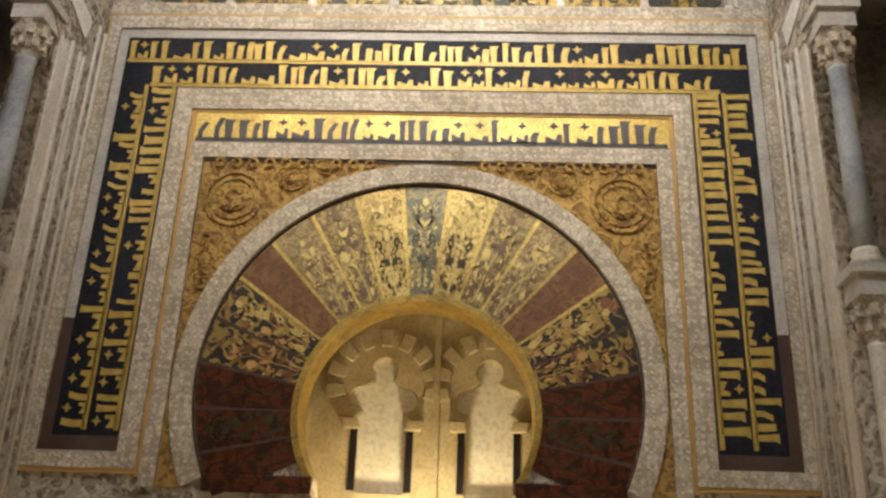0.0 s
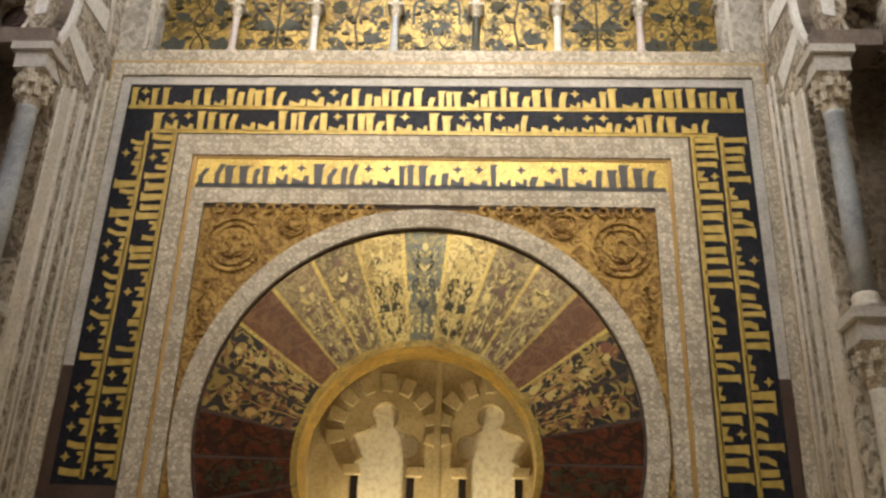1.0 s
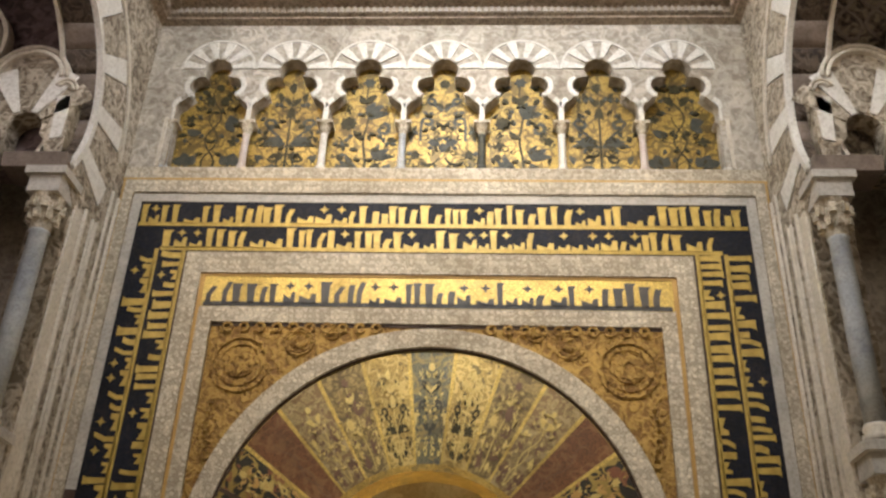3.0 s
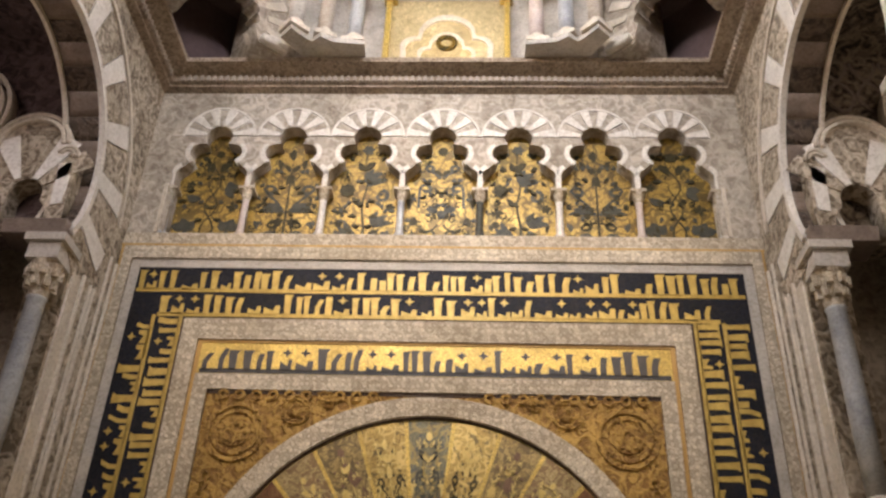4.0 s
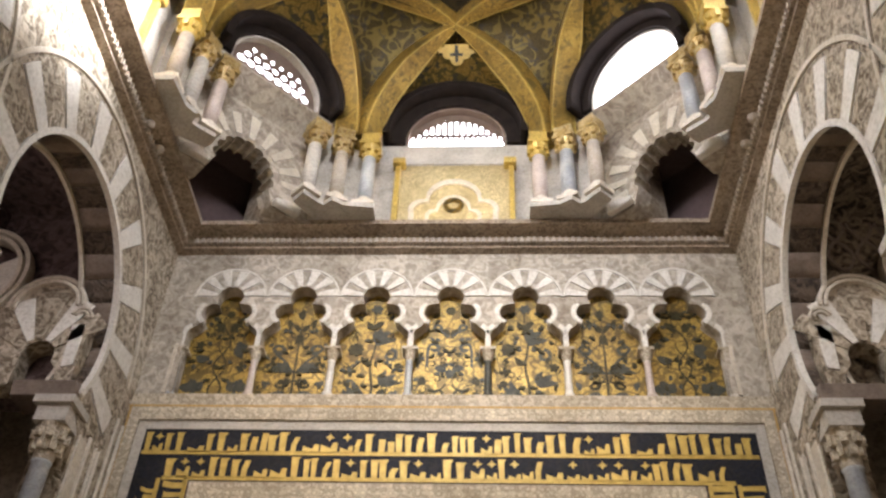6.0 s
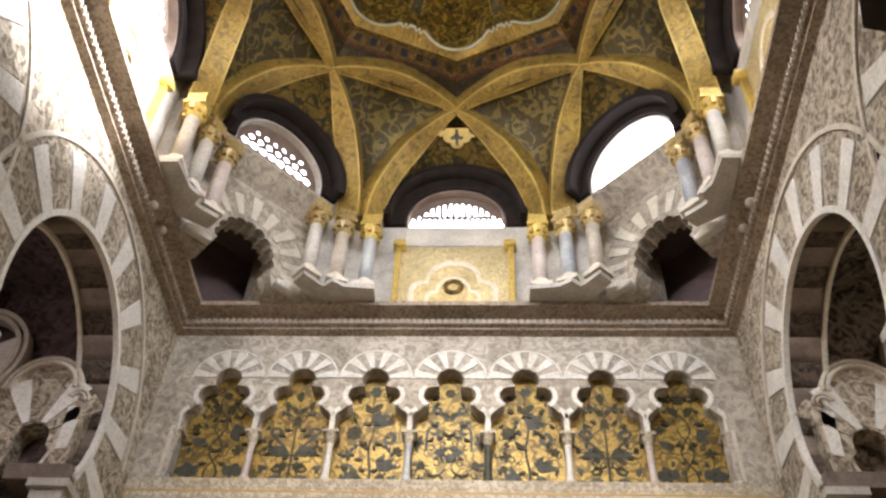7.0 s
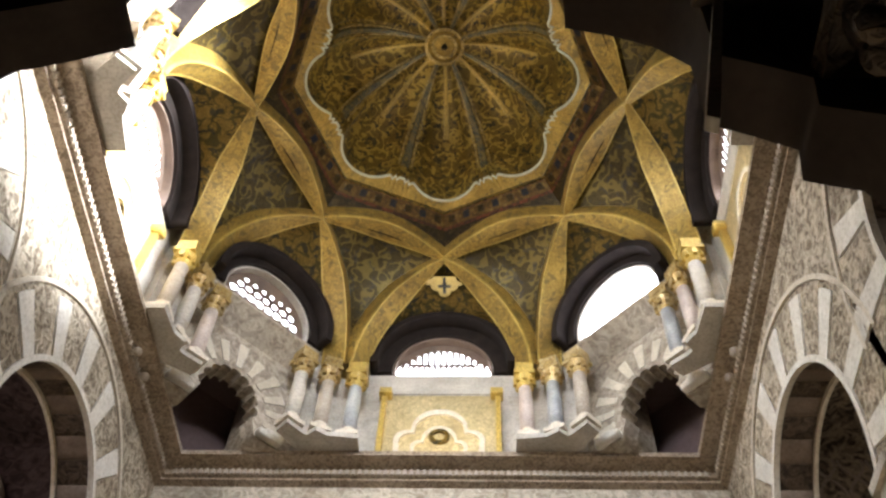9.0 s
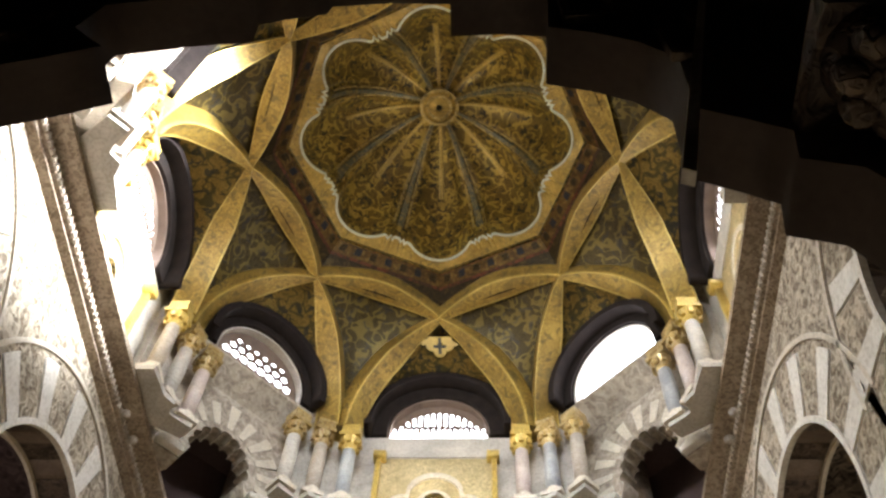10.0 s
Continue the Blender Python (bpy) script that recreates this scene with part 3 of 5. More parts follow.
def petal(x, z, length, width, angle):
    width *= 1.3
    pts = []
    for i in range(10):
        t = i / 9
        pts.append((length * t, width * math.sin(math.pi * t) ** 0.8 * 0.5 + 0.12 * length * math.sin(math.pi * t)))
    for i in range(8, 0, -1):
        t = i / 9
        pts.append((length * t, -width * math.sin(math.pi * t) ** 0.8 * 0.5 + 0.12 * length * math.sin(math.pi * t)))
    c, s = math.cos(radians(angle)), math.sin(radians(angle))
    return [(x + a * c - b * s, z + a * s + b * c) for a, b in pts]


class Band(list):
    pass


def strip(points, w0, w1):
    left, right = [], []
    n = len(points)
    for i in range(n):
        a, b = points[max(i - 1, 0)], points[min(i + 1, n - 1)]
        dx, dz = b[0] - a[0], b[1] - a[1]
        d = math.hypot(dx, dz) or 1
        w = (w0 + (w1 - w0) * i / (n - 1)) / 2
        left.append((points[i][0] - dz / d * w, points[i][1] + dx / d * w))
        right.append((points[i][0] + dz / d * w, points[i][1] - dx / d * w))
    return Band(left + right[::-1])


def spiral(x, z, r, start, turns, hand):
    pts = []
    for i in range(15):
        t = i / 14
        a = radians(start + hand * 360 * turns * t)
        k = r * (1 - 0.75 * t)
        pts.append((x + k * math.cos(a), z + k * math.sin(a)))
    return pts


def flat_mesh(name, polys, depth, mat, matrix):
    """Thin raised inlay from outlines; each outline a little higher than the last."""
    bm = bmesh.new()
    for n, pts in enumerate(polys):
        area = sum(a[0] * b[1] - b[0] * a[1] for a, b in zip(pts, pts[1:] + pts[:1]))
        pts = pts if area > 0 else type(pts)(pts[::-1])
        d = depth + 0.0004 * n
        hi = [bm.verts.new((p[0], p[1], d)) for p in pts]
        k = len(hi)
        if isinstance(pts, Band):
            for i in range(k // 2 - 1):
                bm.faces.new((hi[i], hi[i + 1], hi[k - 2 - i], hi[k - 1 - i]))
            continue
        lo = [bm.verts.new((p[0], p[1], 0)) for p in pts]
        bm.faces.new(hi)
        for i in range(k):
            j = (i + 1) % k
            bm.faces.new((lo[i], lo[j], hi[j], hi[i]))
    bmesh.ops.triangulate(bm, faces=[f for f in bm.faces if len(f.verts) > 4])
    bmesh.ops.transform(bm, matrix=matrix, verts=bm.verts)
    return mesh_of(name, bm, mat)


def both(fn):
    """The shape made by fn(1) and its mirror image."""
    s = fn(1)
    return [s, type(s)([(-x, z) for x, z in s][::-1])]


def curl(x0, z0, x1, z1, r, hand, w=0.045):
    """A stem that bows from one point to a curled end."""
    pts = [(x0 + (x1 + r - x0) * t, z0 + (z1 - z0) * t ** 0.7) for t in (0.0, 0.25, 0.5, 0.75)]
    return strip(pts + spiral(x1, z1, r, 0, 0.95, hand)[1:], w * 0.5, w)


def rosette(x, z, r, n):
    return [petal(x, z, r, r * 0.5, 360 * i / n) for i in range(n)]


def ring_dot(x, z, r):
    return [(x + r * math.cos(i * math.pi / 5), z + r * math.sin(i * math.pi / 5)) for i in range(10)]


def vine_polys(kind, seed):
    """Plant scroll of one arcade panel, about x=0 from height 7.45 to 8.85: first the stems, then the leaves."""
    r = random.Random(seed)
    a, b = [], []
    if kind == 0:
        a += both(lambda s: curl(0.03, 7.70, 0.11, 7.56, 0.075, 1))
        b += both(lambda s: petal(0.03, 7.86, 0.15, 0.08, 25)) + [petal(0, 7.90, 0.13, 0.09, 270)]
        b += both(lambda s: curl(0.25, 7.92, 0.17, 8.18, 0.075, 1, 0.06))
        a += both(lambda s: petal(0.29, 8.14, 0.24, 0.06, 285))
        b += both(lambda s: curl(0.02, 8.34, 0.14, 8.46, 0.06, 1, 0.055))
        a += both(lambda s: petal(0.02, 8.32, 0.16, 0.06, 60))
        a += both(lambda s: petal(0.33, 7.68, 0.13, 0.07, 110)) + both(lambda s: ring_dot(0.30, 7.55, 0.045))
        a += [ring_dot(0, 8.72, 0.06), ring_dot(0, 8.10, 0.03)]
    elif kind == 1:
        a.append(strip([(0.02 * math.sin(i * 0.9), 7.46 + 0.09 * i) for i in range(15)], 0.034, 0.014))
        for z, d in ((8.28, 20), (8.30, 48), (8.30, 75)):
            b.append(petal(0.02, z - 0.06, 0.24, 0.075, d))
        b.append(strip(spiral(0.19, 8.08, 0.085, 90, 1.1, -1), 0.055, 0.03))
        a += rosette(-0.20, 8.16, 0.10, 8) + rosette(-0.24, 7.86, 0.075, 4) + [ring_dot(-0.26, 7.70, 0.045), ring_dot(0.13, 7.56, 0.06)]
        for dd in (15, 45, 78):
            b.append(petal(0.12, 7.66, 0.22, 0.065, dd))
            b.append(petal(-0.05, 7.54, 0.26, 0.06, 180 - dd * 0.7))
        a += rosette(0.30, 7.92, 0.06, 5)
        a += [petal(0.0, 8.44, 0.15, 0.06, 50), petal(0.0, 8.44, 0.15, 0.06, 130), petal(0, 7.95, 0.18, 0.05, 140)]
        b += rosette(0.0, 8.74, 0.075, 6)
    elif kind == 2:
        a.append(strip([(0, 7.46 + 0.09 * i) for i in range(13)], 0.036, 0.014))
        b += both(lambda s: curl(0.02, 7.84, 0.21, 8.14, 0.085, 1, 0.06))
        for dd in (2, 18, 34):
            b += both(lambda s: petal(0.03, 7.84, 0.30 - dd * 0.002, 0.055, dd))
        a += both(lambda s: curl(0.02, 7.74, 0.13, 7.70, 0.07, -1, 0.055))
        b += both(lambda s: petal(0.04, 7.50, 0.20, 0.07, 20)) + both(lambda s: petal(0.30, 7.62, 0.12, 0.05, 70))
        a += both(lambda s: petal(0.05, 8.22, 0.16, 0.045, 100)) + both(lambda s: petal(0.14, 8.44, 0.16, 0.05, 80))
        a += both(lambda s: petal(0.02, 8.40, 0.14, 0.05, 55)) + [petal(0, 8.58, 0.16, 0.07, 90)]
        a += both(lambda s: ring_dot(0.31, 7.94, 0.03))
    else:
        a.append(strip([(0.07 * math.sin(i * 0.62), 7.46 + 0.062 * i) for i in range(21)], 0.026, 0.014))
        a.append(strip([(-0.07 * math.sin(i * 0.62), 7.46 + 0.062 * i) for i in range(14)], 0.026, 0.014))
        for dd in (20, 75, 130):
            b += both(lambda s: petal(0.25, 7.60, 0.16, 0.09, dd))
        b += both(lambda s: petal(0.24, 7.60, 0.18, 0.09, 250))
        b += [petal(0.12, 8.14, 0.17, 0.09, 20), petal(0.12, 8.12, 0.15, 0.07, 330), petal(-0.12, 8.02, 0.18, 0.08, 165)]
        a += rosette(0.25, 7.92, 0.075, 4) + rosette(-0.27, 8.22, 0.06, 5)
        a += both(lambda s: petal(0.04, 8.40, 0.18, 0.07, 50)) + [ring_dot(0, 8.66, 0.05)]
    for i in range(26):
        x, z = r.uniform(0.05, 0.36), r.uniform(7.50, 8.72)
        if z > 8.25 and x > 0.24:
            x *= 0.6
        d = r.uniform(0, 360)
        if i % 3 == 0:
            a += both(lambda s: strip(spiral(x, z, r.uniform(0.035, 0.05), d, 0.8, 1), 0.012, 0.022))
        elif i % 3 == 1:
            a += both(lambda s: petal(x, z, 0.085, 0.03, d))
        else:
            b += both(lambda s: petal(x, z, 0.07, 0.035, d))
    return a, b


shades = [MARBLE, PINK_MARBLE, PALE_MARBLE, MARBLE, VINE_BLUE, PALE_MARBLE, PINK_MARBLE, PALE_MARBLE]
for k in range(-3, 4):
    cx = PITCH * k
    mat = PANEL
    panel = slab("gold_panel", [rect(cx - 0.43, 7.43, cx + 0.43, 9.0)], -0.215, -0.18, mat, NORTH, arcade, "dull gold mosaic panel with dark plant scrolls")
    va, vb = vine_polys(abs(k), k + 9)
    mx = NORTH @ Matrix.Translation((cx, 0, -0.18))
    tagged(put("vine", flat_mesh("vine", va, 0.004, VINE, mx), panel, "dark green plant scroll"), kind="stuff")
    tagged(put("leaf_scroll", flat_mesh("leaf_scroll", vb, 0.004, VINE_BLUE, mx), panel, "slate-blue leaves"), kind="stuff")
    for j in range(6):
        a = 10 + 32 * j
        slab("arch_voussoir", [wedge(cx, 8.785, 0.16, 0.40, a - 8, a + 8, 3)], 0.0, 0.018, WHITE, NORTH, arcade, "pale voussoir", 0.003)
    slab("arch_moulding", [arc(cx, 8.785, 0.428, 0, 180, 24) + arc(cx, 8.785, 0.405, 180, 0, 24)], 0.0, 0.016, WHITE, NORTH, arcade)
    for s in (-1, 1):
        rim_c = [(cx + s * x, z) for x, z in arc(0.17, 8.56, 0.185, -62, 40, 8) + arc(0.17, 8.56, 0.128, 40, -62, 8)]
        slab("lobe_rim", [rim_c], -0.05, 0.006, WHITE, NORTH, arcade, "plain white rim of the lobe")
        foot_c = [(cx + s * x, z) for x, z in [(0.43, 8.08), (0.43, 8.24)] + arc(0.30, 8.27, 0.15, 0, 60, 6) + arc(0.29, 8.24, 0.118, 62, 0, 6) + [(0.402, 8.2), (0.402, 8.08)]]
        slab("lobe_rim", [foot_c], -0.05, 0.004, WHITE, NORTH, arcade, "plain white rim of the lobe")
        c2 = [(cx + s * x, z) for x, z in arc(0.17, 8.56, 0.17, -60, 50, 8) + arc(0.17, 8.56, 0.132, 50, -60, 8)]
        slab("lobe_moulding", [c2], 0.0, 0.012, WHITE, NORTH, arcade, bevel=0.0)
for k in range(8):
    x = PITCH * (k - 3.5)
    bm = bmesh.new()
    add_lathe(bm, [(0.062, 7.43), (0.062, 7.47), (0.045, 7.50), (0.040, 7.53), (0.038, 7.89), (0.042, 7.91)], x, 0.055, 14)
    part("colonnette", bm, shades[k], arcade, "polished marble colonnette", True)
    bm = bmesh.new()
    add_lathe(bm, [(0.042, 7.91), (0.046, 7.94), (0.060, 7.97), (0.056, 8.00), (0.075, 8.04)], x, 0.055, 10)
    add_box(bm, x - 0.085, -0.015, 8.04, x + 0.085, 0.16, 8.075)
    part("capital", bm, STUCCO_FINE, arcade, "small carved capital")

# ---------------------------------------------------------------- cornice round the bay
PROFILE = [(0.0, 9.45), (0.09, 9.48), (0.09, 9.51), (0.13, 9.525), (0.13, 9.605), (0.22, 9.64), (0.33, 9.655), (0.33, 9.72), (-0.5, 9.72), (-0.5, 9.45)]


def cornice_run(name, a, b, inward, trim):
    """A run of moulding from a to b, mitred at both ends."""
    a, b, n = Vector(a), Vector(b), Vector(inward)
    d = (b - a).normalized()
    bm = bmesh.new()
    ra = [bm.verts.new(a + n * o + d * (o if trim else 0) + Vector((0, 0, z))) for o, z in PROFILE]
    rb = [bm.verts.new(b + n * o - d * (o if trim else 0) + Vector((0, 0, z))) for o, z in PROFILE]
    k = len(PROFILE)
    for i in range(k):
        bm.faces.new((ra[i], ra[(i + 1) % k], rb[(i + 1) % k], rb[i]))
    bm.faces.new(ra[::-1])
    bm.faces.new(rb)
    bmesh.ops.recalc_face_normals(bm, faces=bm.faces)
    ob = put(name, mesh_of(name, bm, BROWNSTONE))
    tagged(ob, "brown moulded cornice with a row of small teeth", "cornice", kind="structure")
    length = (b - a).length
    bm = bmesh.new()
    for q in (-1, 1):
        add_box(bm, -0.024, 0, -0.042, 0.024, 0.035, 0.0) if q < 0 else add_box(bm, -0.014, 0, 0.0, 0.014, 0.03, 0.042)
    tooth = mesh_of("dentil", bm, DENTIL)
    count = int((length - 0.5) / 0.075)
    for i in range(count):
        t = 0.25 + (length - 0.5) * i / (count - 1)
        p = a + d * t + n * 0.12 + Vector((0, 0, 9.565))
        m = Matrix((d, n, Vector((0, 0, 1)))).transposed().to_4x4()
        m.translation = p
        if i < 95:
            put("dentil", tooth, ob, matrix=m)
    return ob


y0c, y1c = 0.0, YS + 0.02
cornice_run("cornice_north", (-HW, y0c, 0), (HW, y0c, 0), (0, -1, 0), True)
cornice_run("cornice_west", (-HW, y1c, 0), (-HW, y0c, 0), (1, 0, 0), True)
cornice_run("cornice_east", (HW, y0c, 0), (HW, y1c, 0), (-1, 0, 0), True)

# ---------------------------------------------------------------- side walls with horseshoe arches
AY, AY2, AZ, AR = -2.15, -5.75, 7.35, 1.20


def side_arch(cy):
    h = arc(cy, AZ, AR, -32, 212, 48)
    half = AR * math.cos(radians(-32))
    zf = AZ + AR * math.sin(radians(-32))
    return [(cy + 1.24, 0.0), (cy + 1.24, 6.68)] + h + [(cy - 1.24, 6.68), (cy - 1.24, 0.0)], half, zf


def side_wall(name, fr, sign):
    """sign: +1 where local x is world y."""
    holes = []
    for cy in (AY, AY2):
        pts, half, zf = side_arch(sign * cy)
        holes.append(pts)
    a, b = sorted((sign * 0.4, sign * (YB - 0.4)))
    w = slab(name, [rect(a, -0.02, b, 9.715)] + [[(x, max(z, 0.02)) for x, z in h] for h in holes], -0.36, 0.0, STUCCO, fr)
    tagged(w, "carved stucco side wall with horseshoe arches of striped voussoirs", "wall", kind="structure")
    for cy in (AY, AY2):
        c = sign * cy
        ar = thing("striped_arch", "horseshoe arch of alternating plain and carved voussoirs with a white edge", "arch", "side arches")
        for k in range(21):
            a = -30 + 12 * k
            plainone = k % 2 == 1
            slab("voussoir", [wedge(c, AZ, AR + 0.05, AR + (0.62 if plainone else 0.66), a - (4.2 if plainone else 7.2), a + (4.2 if plainone else 7.2), 3)], 0.0, 0.022 if plainone else 0.010, WHITE if plainone else STUCCO, fr, ar, "plain pale voussoir" if plainone else "carved voussoir", 0.003 if plainone else 0.0)
        slab("arch_edge", [arc(c, AZ, AR + 0.055, -32, 212, 48) + arc(c, AZ, AR - 0.004, 212, -32, 48)], -0.03, 0.03, WHITE, fr, ar, "white edge moulding")
        slab("inner_edge", [arc(c, AZ, AR - 0.008, -32, 212, 48) + arc(c, AZ, AR - 0.055, 212, -32, 48)], -0.38, -0.342, CREAM, fr, ar, "thin pale inner edge")
        slab("outer_moulding", [arc(c, AZ, AR + 0.74, 0, 180, 40) + arc(c, AZ, AR + 0.69, 180, 0, 40)], 0.0, 0.025, CREAM, fr, ar, "thin outer moulding", 0.004)
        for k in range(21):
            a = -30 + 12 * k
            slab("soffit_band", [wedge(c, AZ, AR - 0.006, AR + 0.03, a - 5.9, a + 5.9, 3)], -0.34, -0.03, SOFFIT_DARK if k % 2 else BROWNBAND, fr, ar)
    return w


side_wall("wall_west", WEST, 1)
side_wall("wall_east", EAST, -1)


def lobed_spur(sx, y):
    """Lobed arch that springs outward from a jamb of the side arch, seen end on."""
    fr = wall_frame((0, y, 0), (0, -1, 0))
    sp = thing("lobed_arch", "lobed arch of pale and carved voussoirs with ringed mouldings", "arch", "lobed arches")

    def mir(pts):
        return [(sx * x, z) for x, z in pts]
    body = [(3.50, 6.80), (3.66, 6.80), (3.69, 6.98), (3.76, 7.06)] + arc(3.93, 7.14, 0.17, 180, 0, 14) + [(4.10, 6.80), (4.62, 6.80), (4.62, 7.80)] + arc(4.02, 7.72, 0.37, 10, 165, 18) + arc(3.61, 7.60, 0.105, 70, 180, 8)
    slab("spandrel", [mir(body)], -0.24, 0.0, STUCCO, fr, sp, "carved stucco spandrel")
    for k, a in enumerate((38, 64, 90, 116, 142)):
        slab("voussoir", [mir(wedge(3.95, 7.12, 0.20, 0.66 + 0.10 * math.sin(radians(a)), a - 9, a + 9, 3))], 0.0, 0.02, WHITE if k % 2 else STUCCO, fr, sp, "pale voussoir" if k % 2 else "carved voussoir", 0.004)
    slab("voussoir", [mir([(3.53, 7.02), (3.64, 6.99), (3.68, 7.50), (3.54, 7.50)])], 0.0, 0.02, WHITE, fr, sp, "pale voussoir", 0.004)
    for r in (0.40, 0.345):
        slab("ring_moulding", [mir(arc(4.02, 7.72, r, -5, 178, 24) + arc(4.02, 7.72, r - 0.04, 178, -5, 24))], -0.10, 0.05, CREAM, fr, sp, "ringed moulding", 0.008)
    for r in (0.12, 0.08):
        slab("ring_moulding", [mir(arc(3.61, 7.58, r, 20, 190, 14) + arc(3.61, 7.58, r - 0.025, 190, 20, 14))], -0.10, 0.05, CREAM, fr, sp, "small ringed moulding", 0.005)
    for r in (0.66, 0.58):
        slab("ring_moulding", [mir(arc(5.02, 8.15, r, 60, 240, 24) + arc(5.02, 8.15, r - 0.05, 240, 60, 24))], -0.10, 0.05, CREAM, fr, sp, "large ringed moulding", 0.008)
    slab("voussoir", [mir(wedge(5.02, 8.15, 0.25, 0.56, 150, 215, 6))], -0.1, 0.0, WHITE, fr, sp, "pale voussoir")
    slab("impost", [mir([(3.36, 6.62), (3.97, 6.62), (3.99, 6.79), (3.38, 6.79)])], -0.25, 0.10, BROWNBAND, fr, sp, "brown stone impost beam", 0.01)


for sx in (-1, 1):
    lobed_spur(sx, -1.12)
    lobed_spur(sx, AY2 + 1.03)
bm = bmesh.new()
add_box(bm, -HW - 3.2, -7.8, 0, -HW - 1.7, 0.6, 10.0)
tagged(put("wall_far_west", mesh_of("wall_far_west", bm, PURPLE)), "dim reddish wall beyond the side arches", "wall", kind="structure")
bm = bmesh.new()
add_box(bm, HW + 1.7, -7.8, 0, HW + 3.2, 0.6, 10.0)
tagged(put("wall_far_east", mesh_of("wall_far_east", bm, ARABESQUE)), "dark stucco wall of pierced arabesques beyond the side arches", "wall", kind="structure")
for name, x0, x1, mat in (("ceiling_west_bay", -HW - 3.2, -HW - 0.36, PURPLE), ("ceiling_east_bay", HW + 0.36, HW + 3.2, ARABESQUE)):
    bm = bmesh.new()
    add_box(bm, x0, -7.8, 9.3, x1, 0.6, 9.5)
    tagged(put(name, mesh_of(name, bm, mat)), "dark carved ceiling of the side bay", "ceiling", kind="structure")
bm = bmesh.new()
for x0, x1 in ((-HW - 3.2, -HW - 0.36), (HW + 0.36, HW + 3.2)):
    add_box(bm, x0, 0.4, 0, x1, 0.6, 9.5)
    add_box(bm, x0, -7.8, 0, x1, -7.6, 9.5)
tagged(put("wall_side_bays", mesh_of("wall_side_bays", bm, WORN)), "pale end walls of the side bays", "wall", kind="structure")


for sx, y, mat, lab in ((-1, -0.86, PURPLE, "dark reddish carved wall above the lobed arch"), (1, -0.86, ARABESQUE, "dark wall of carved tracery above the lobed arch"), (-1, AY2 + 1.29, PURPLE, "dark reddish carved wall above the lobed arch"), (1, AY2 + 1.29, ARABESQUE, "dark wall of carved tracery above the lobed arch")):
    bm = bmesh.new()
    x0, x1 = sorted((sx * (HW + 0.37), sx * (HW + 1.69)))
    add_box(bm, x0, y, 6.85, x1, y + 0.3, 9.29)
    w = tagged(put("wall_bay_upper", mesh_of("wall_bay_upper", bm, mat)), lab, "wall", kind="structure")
    if sx > 0:
        fr = wall_frame((0, y, 0), (0, -1, 0))
        for j in range(7):
            u = HW + 0.47 + 0.15 * j
            og = [(u - 0.055, 8.10), (u + 0.055, 8.10), (u + 0.065, 8.22), (u + 0.035, 8.32), (u, 8.38), (u - 0.035, 8.32), (u - 0.065, 8.22)]
            slab("ogive", [og, [(u + (x - u) * 0.6, 8.12 + (z - 8.10) * 0.66) for x, z in og]], 0.0, 0.025, BROWNBAND, fr, w, "raised pointed leaf")
            if j % 2 == 0:
                for q in (-1, 1):
                    slab("tracery_stem", [list(strip([(u + q * 0.13 * math.sin(t * 0.5), 8.40 + 0.07 * t) for t in range(11)], 0.035, 0.025))], 0.0, 0.02, BROWNBAND, fr, w, "raised interlaced stem")


def jamb_column(x, y, z0, z1, mat, lab, group):
    """Column against a jamb: shaft, capital, impost block, foot at z0."""
    th = thing("jamb_column", lab, "column", group, matrix=pose(x, y, z0))
    h = z1 - z0
    bm = bmesh.new()
    add_lathe(bm, [(0.12, 0.0), (0.12, 0.06), (0.10, 0.08), (0.11, 0.11), (0.095, 0.15)], n=20)
    part("base", bm, CREAM, th, "", True)
    bm = bmesh.new()
    add_lathe(bm, [(0.088, 0.15), (0.09, h * 0.4), (0.083, h - 0.62), (0.095, h - 0.60)], n=24)
    part("shaft", bm, mat, th, "polished grey marble shaft", True)
    bm = bmesh.new()
    add_lathe(bm, [(0.09, h - 0.60), (0.10, h - 0.5), (0.12, h - 0.38), (0.12, h - 0.34), (0.15, h - 0.25)], n=16)
    for lv, (rr, zz) in enumerate(((0.12, h - 0.47), (0.145, h - 0.36))):
        for k in range(8):
            a = 2 * math.pi * (k + 0.5 * lv) / 8
            m = Matrix.Translation((rr * math.cos(a), rr * math.sin(a), zz)) @ Matrix.Rotation(a, 4, "Z")
            add_box(bm, -0.024, -0.028, -0.045, 0.024, 0.028, 0.045, m)
    part("capital", bm, STUCCO_FINE, th, "carved leafy capital")
    bm = bmesh.new()
    add_box(bm, -0.15, -0.15, h - 0.25, 0.15, 0.15, h - 0.08)
    add_box(bm, -0.19, -0.19, h - 0.08, 0.19, 0.19, h + 0.0)
    part("impost", bm, GREYSTONE, th, "plain stone impost block")
    return th


for s in (-1, 1):
    for cy in (-1.05, YB + 1.05):
        jamb_column(s * (HW + 0.15), cy, 4.22, 6.62, MARBLE, "grey marble column with a carved capital on the arch jamb", "upper jamb columns")
        jamb_column(s * (HW + 0.15), cy, 0.0, 4.20, PALE_MARBLE, "pale marble column with a dark carved capital under the upper column", "lower jamb columns")
    for cy in (YB / 2 - 0.45, YB / 2 + 0.45):
        jamb_column(s * (HW + 0.12), cy, 0.0, 6.70, MARBLE, "tall marble column between the side arches", "middle columns")

# plant scrolls on the voussoirs of the great arch


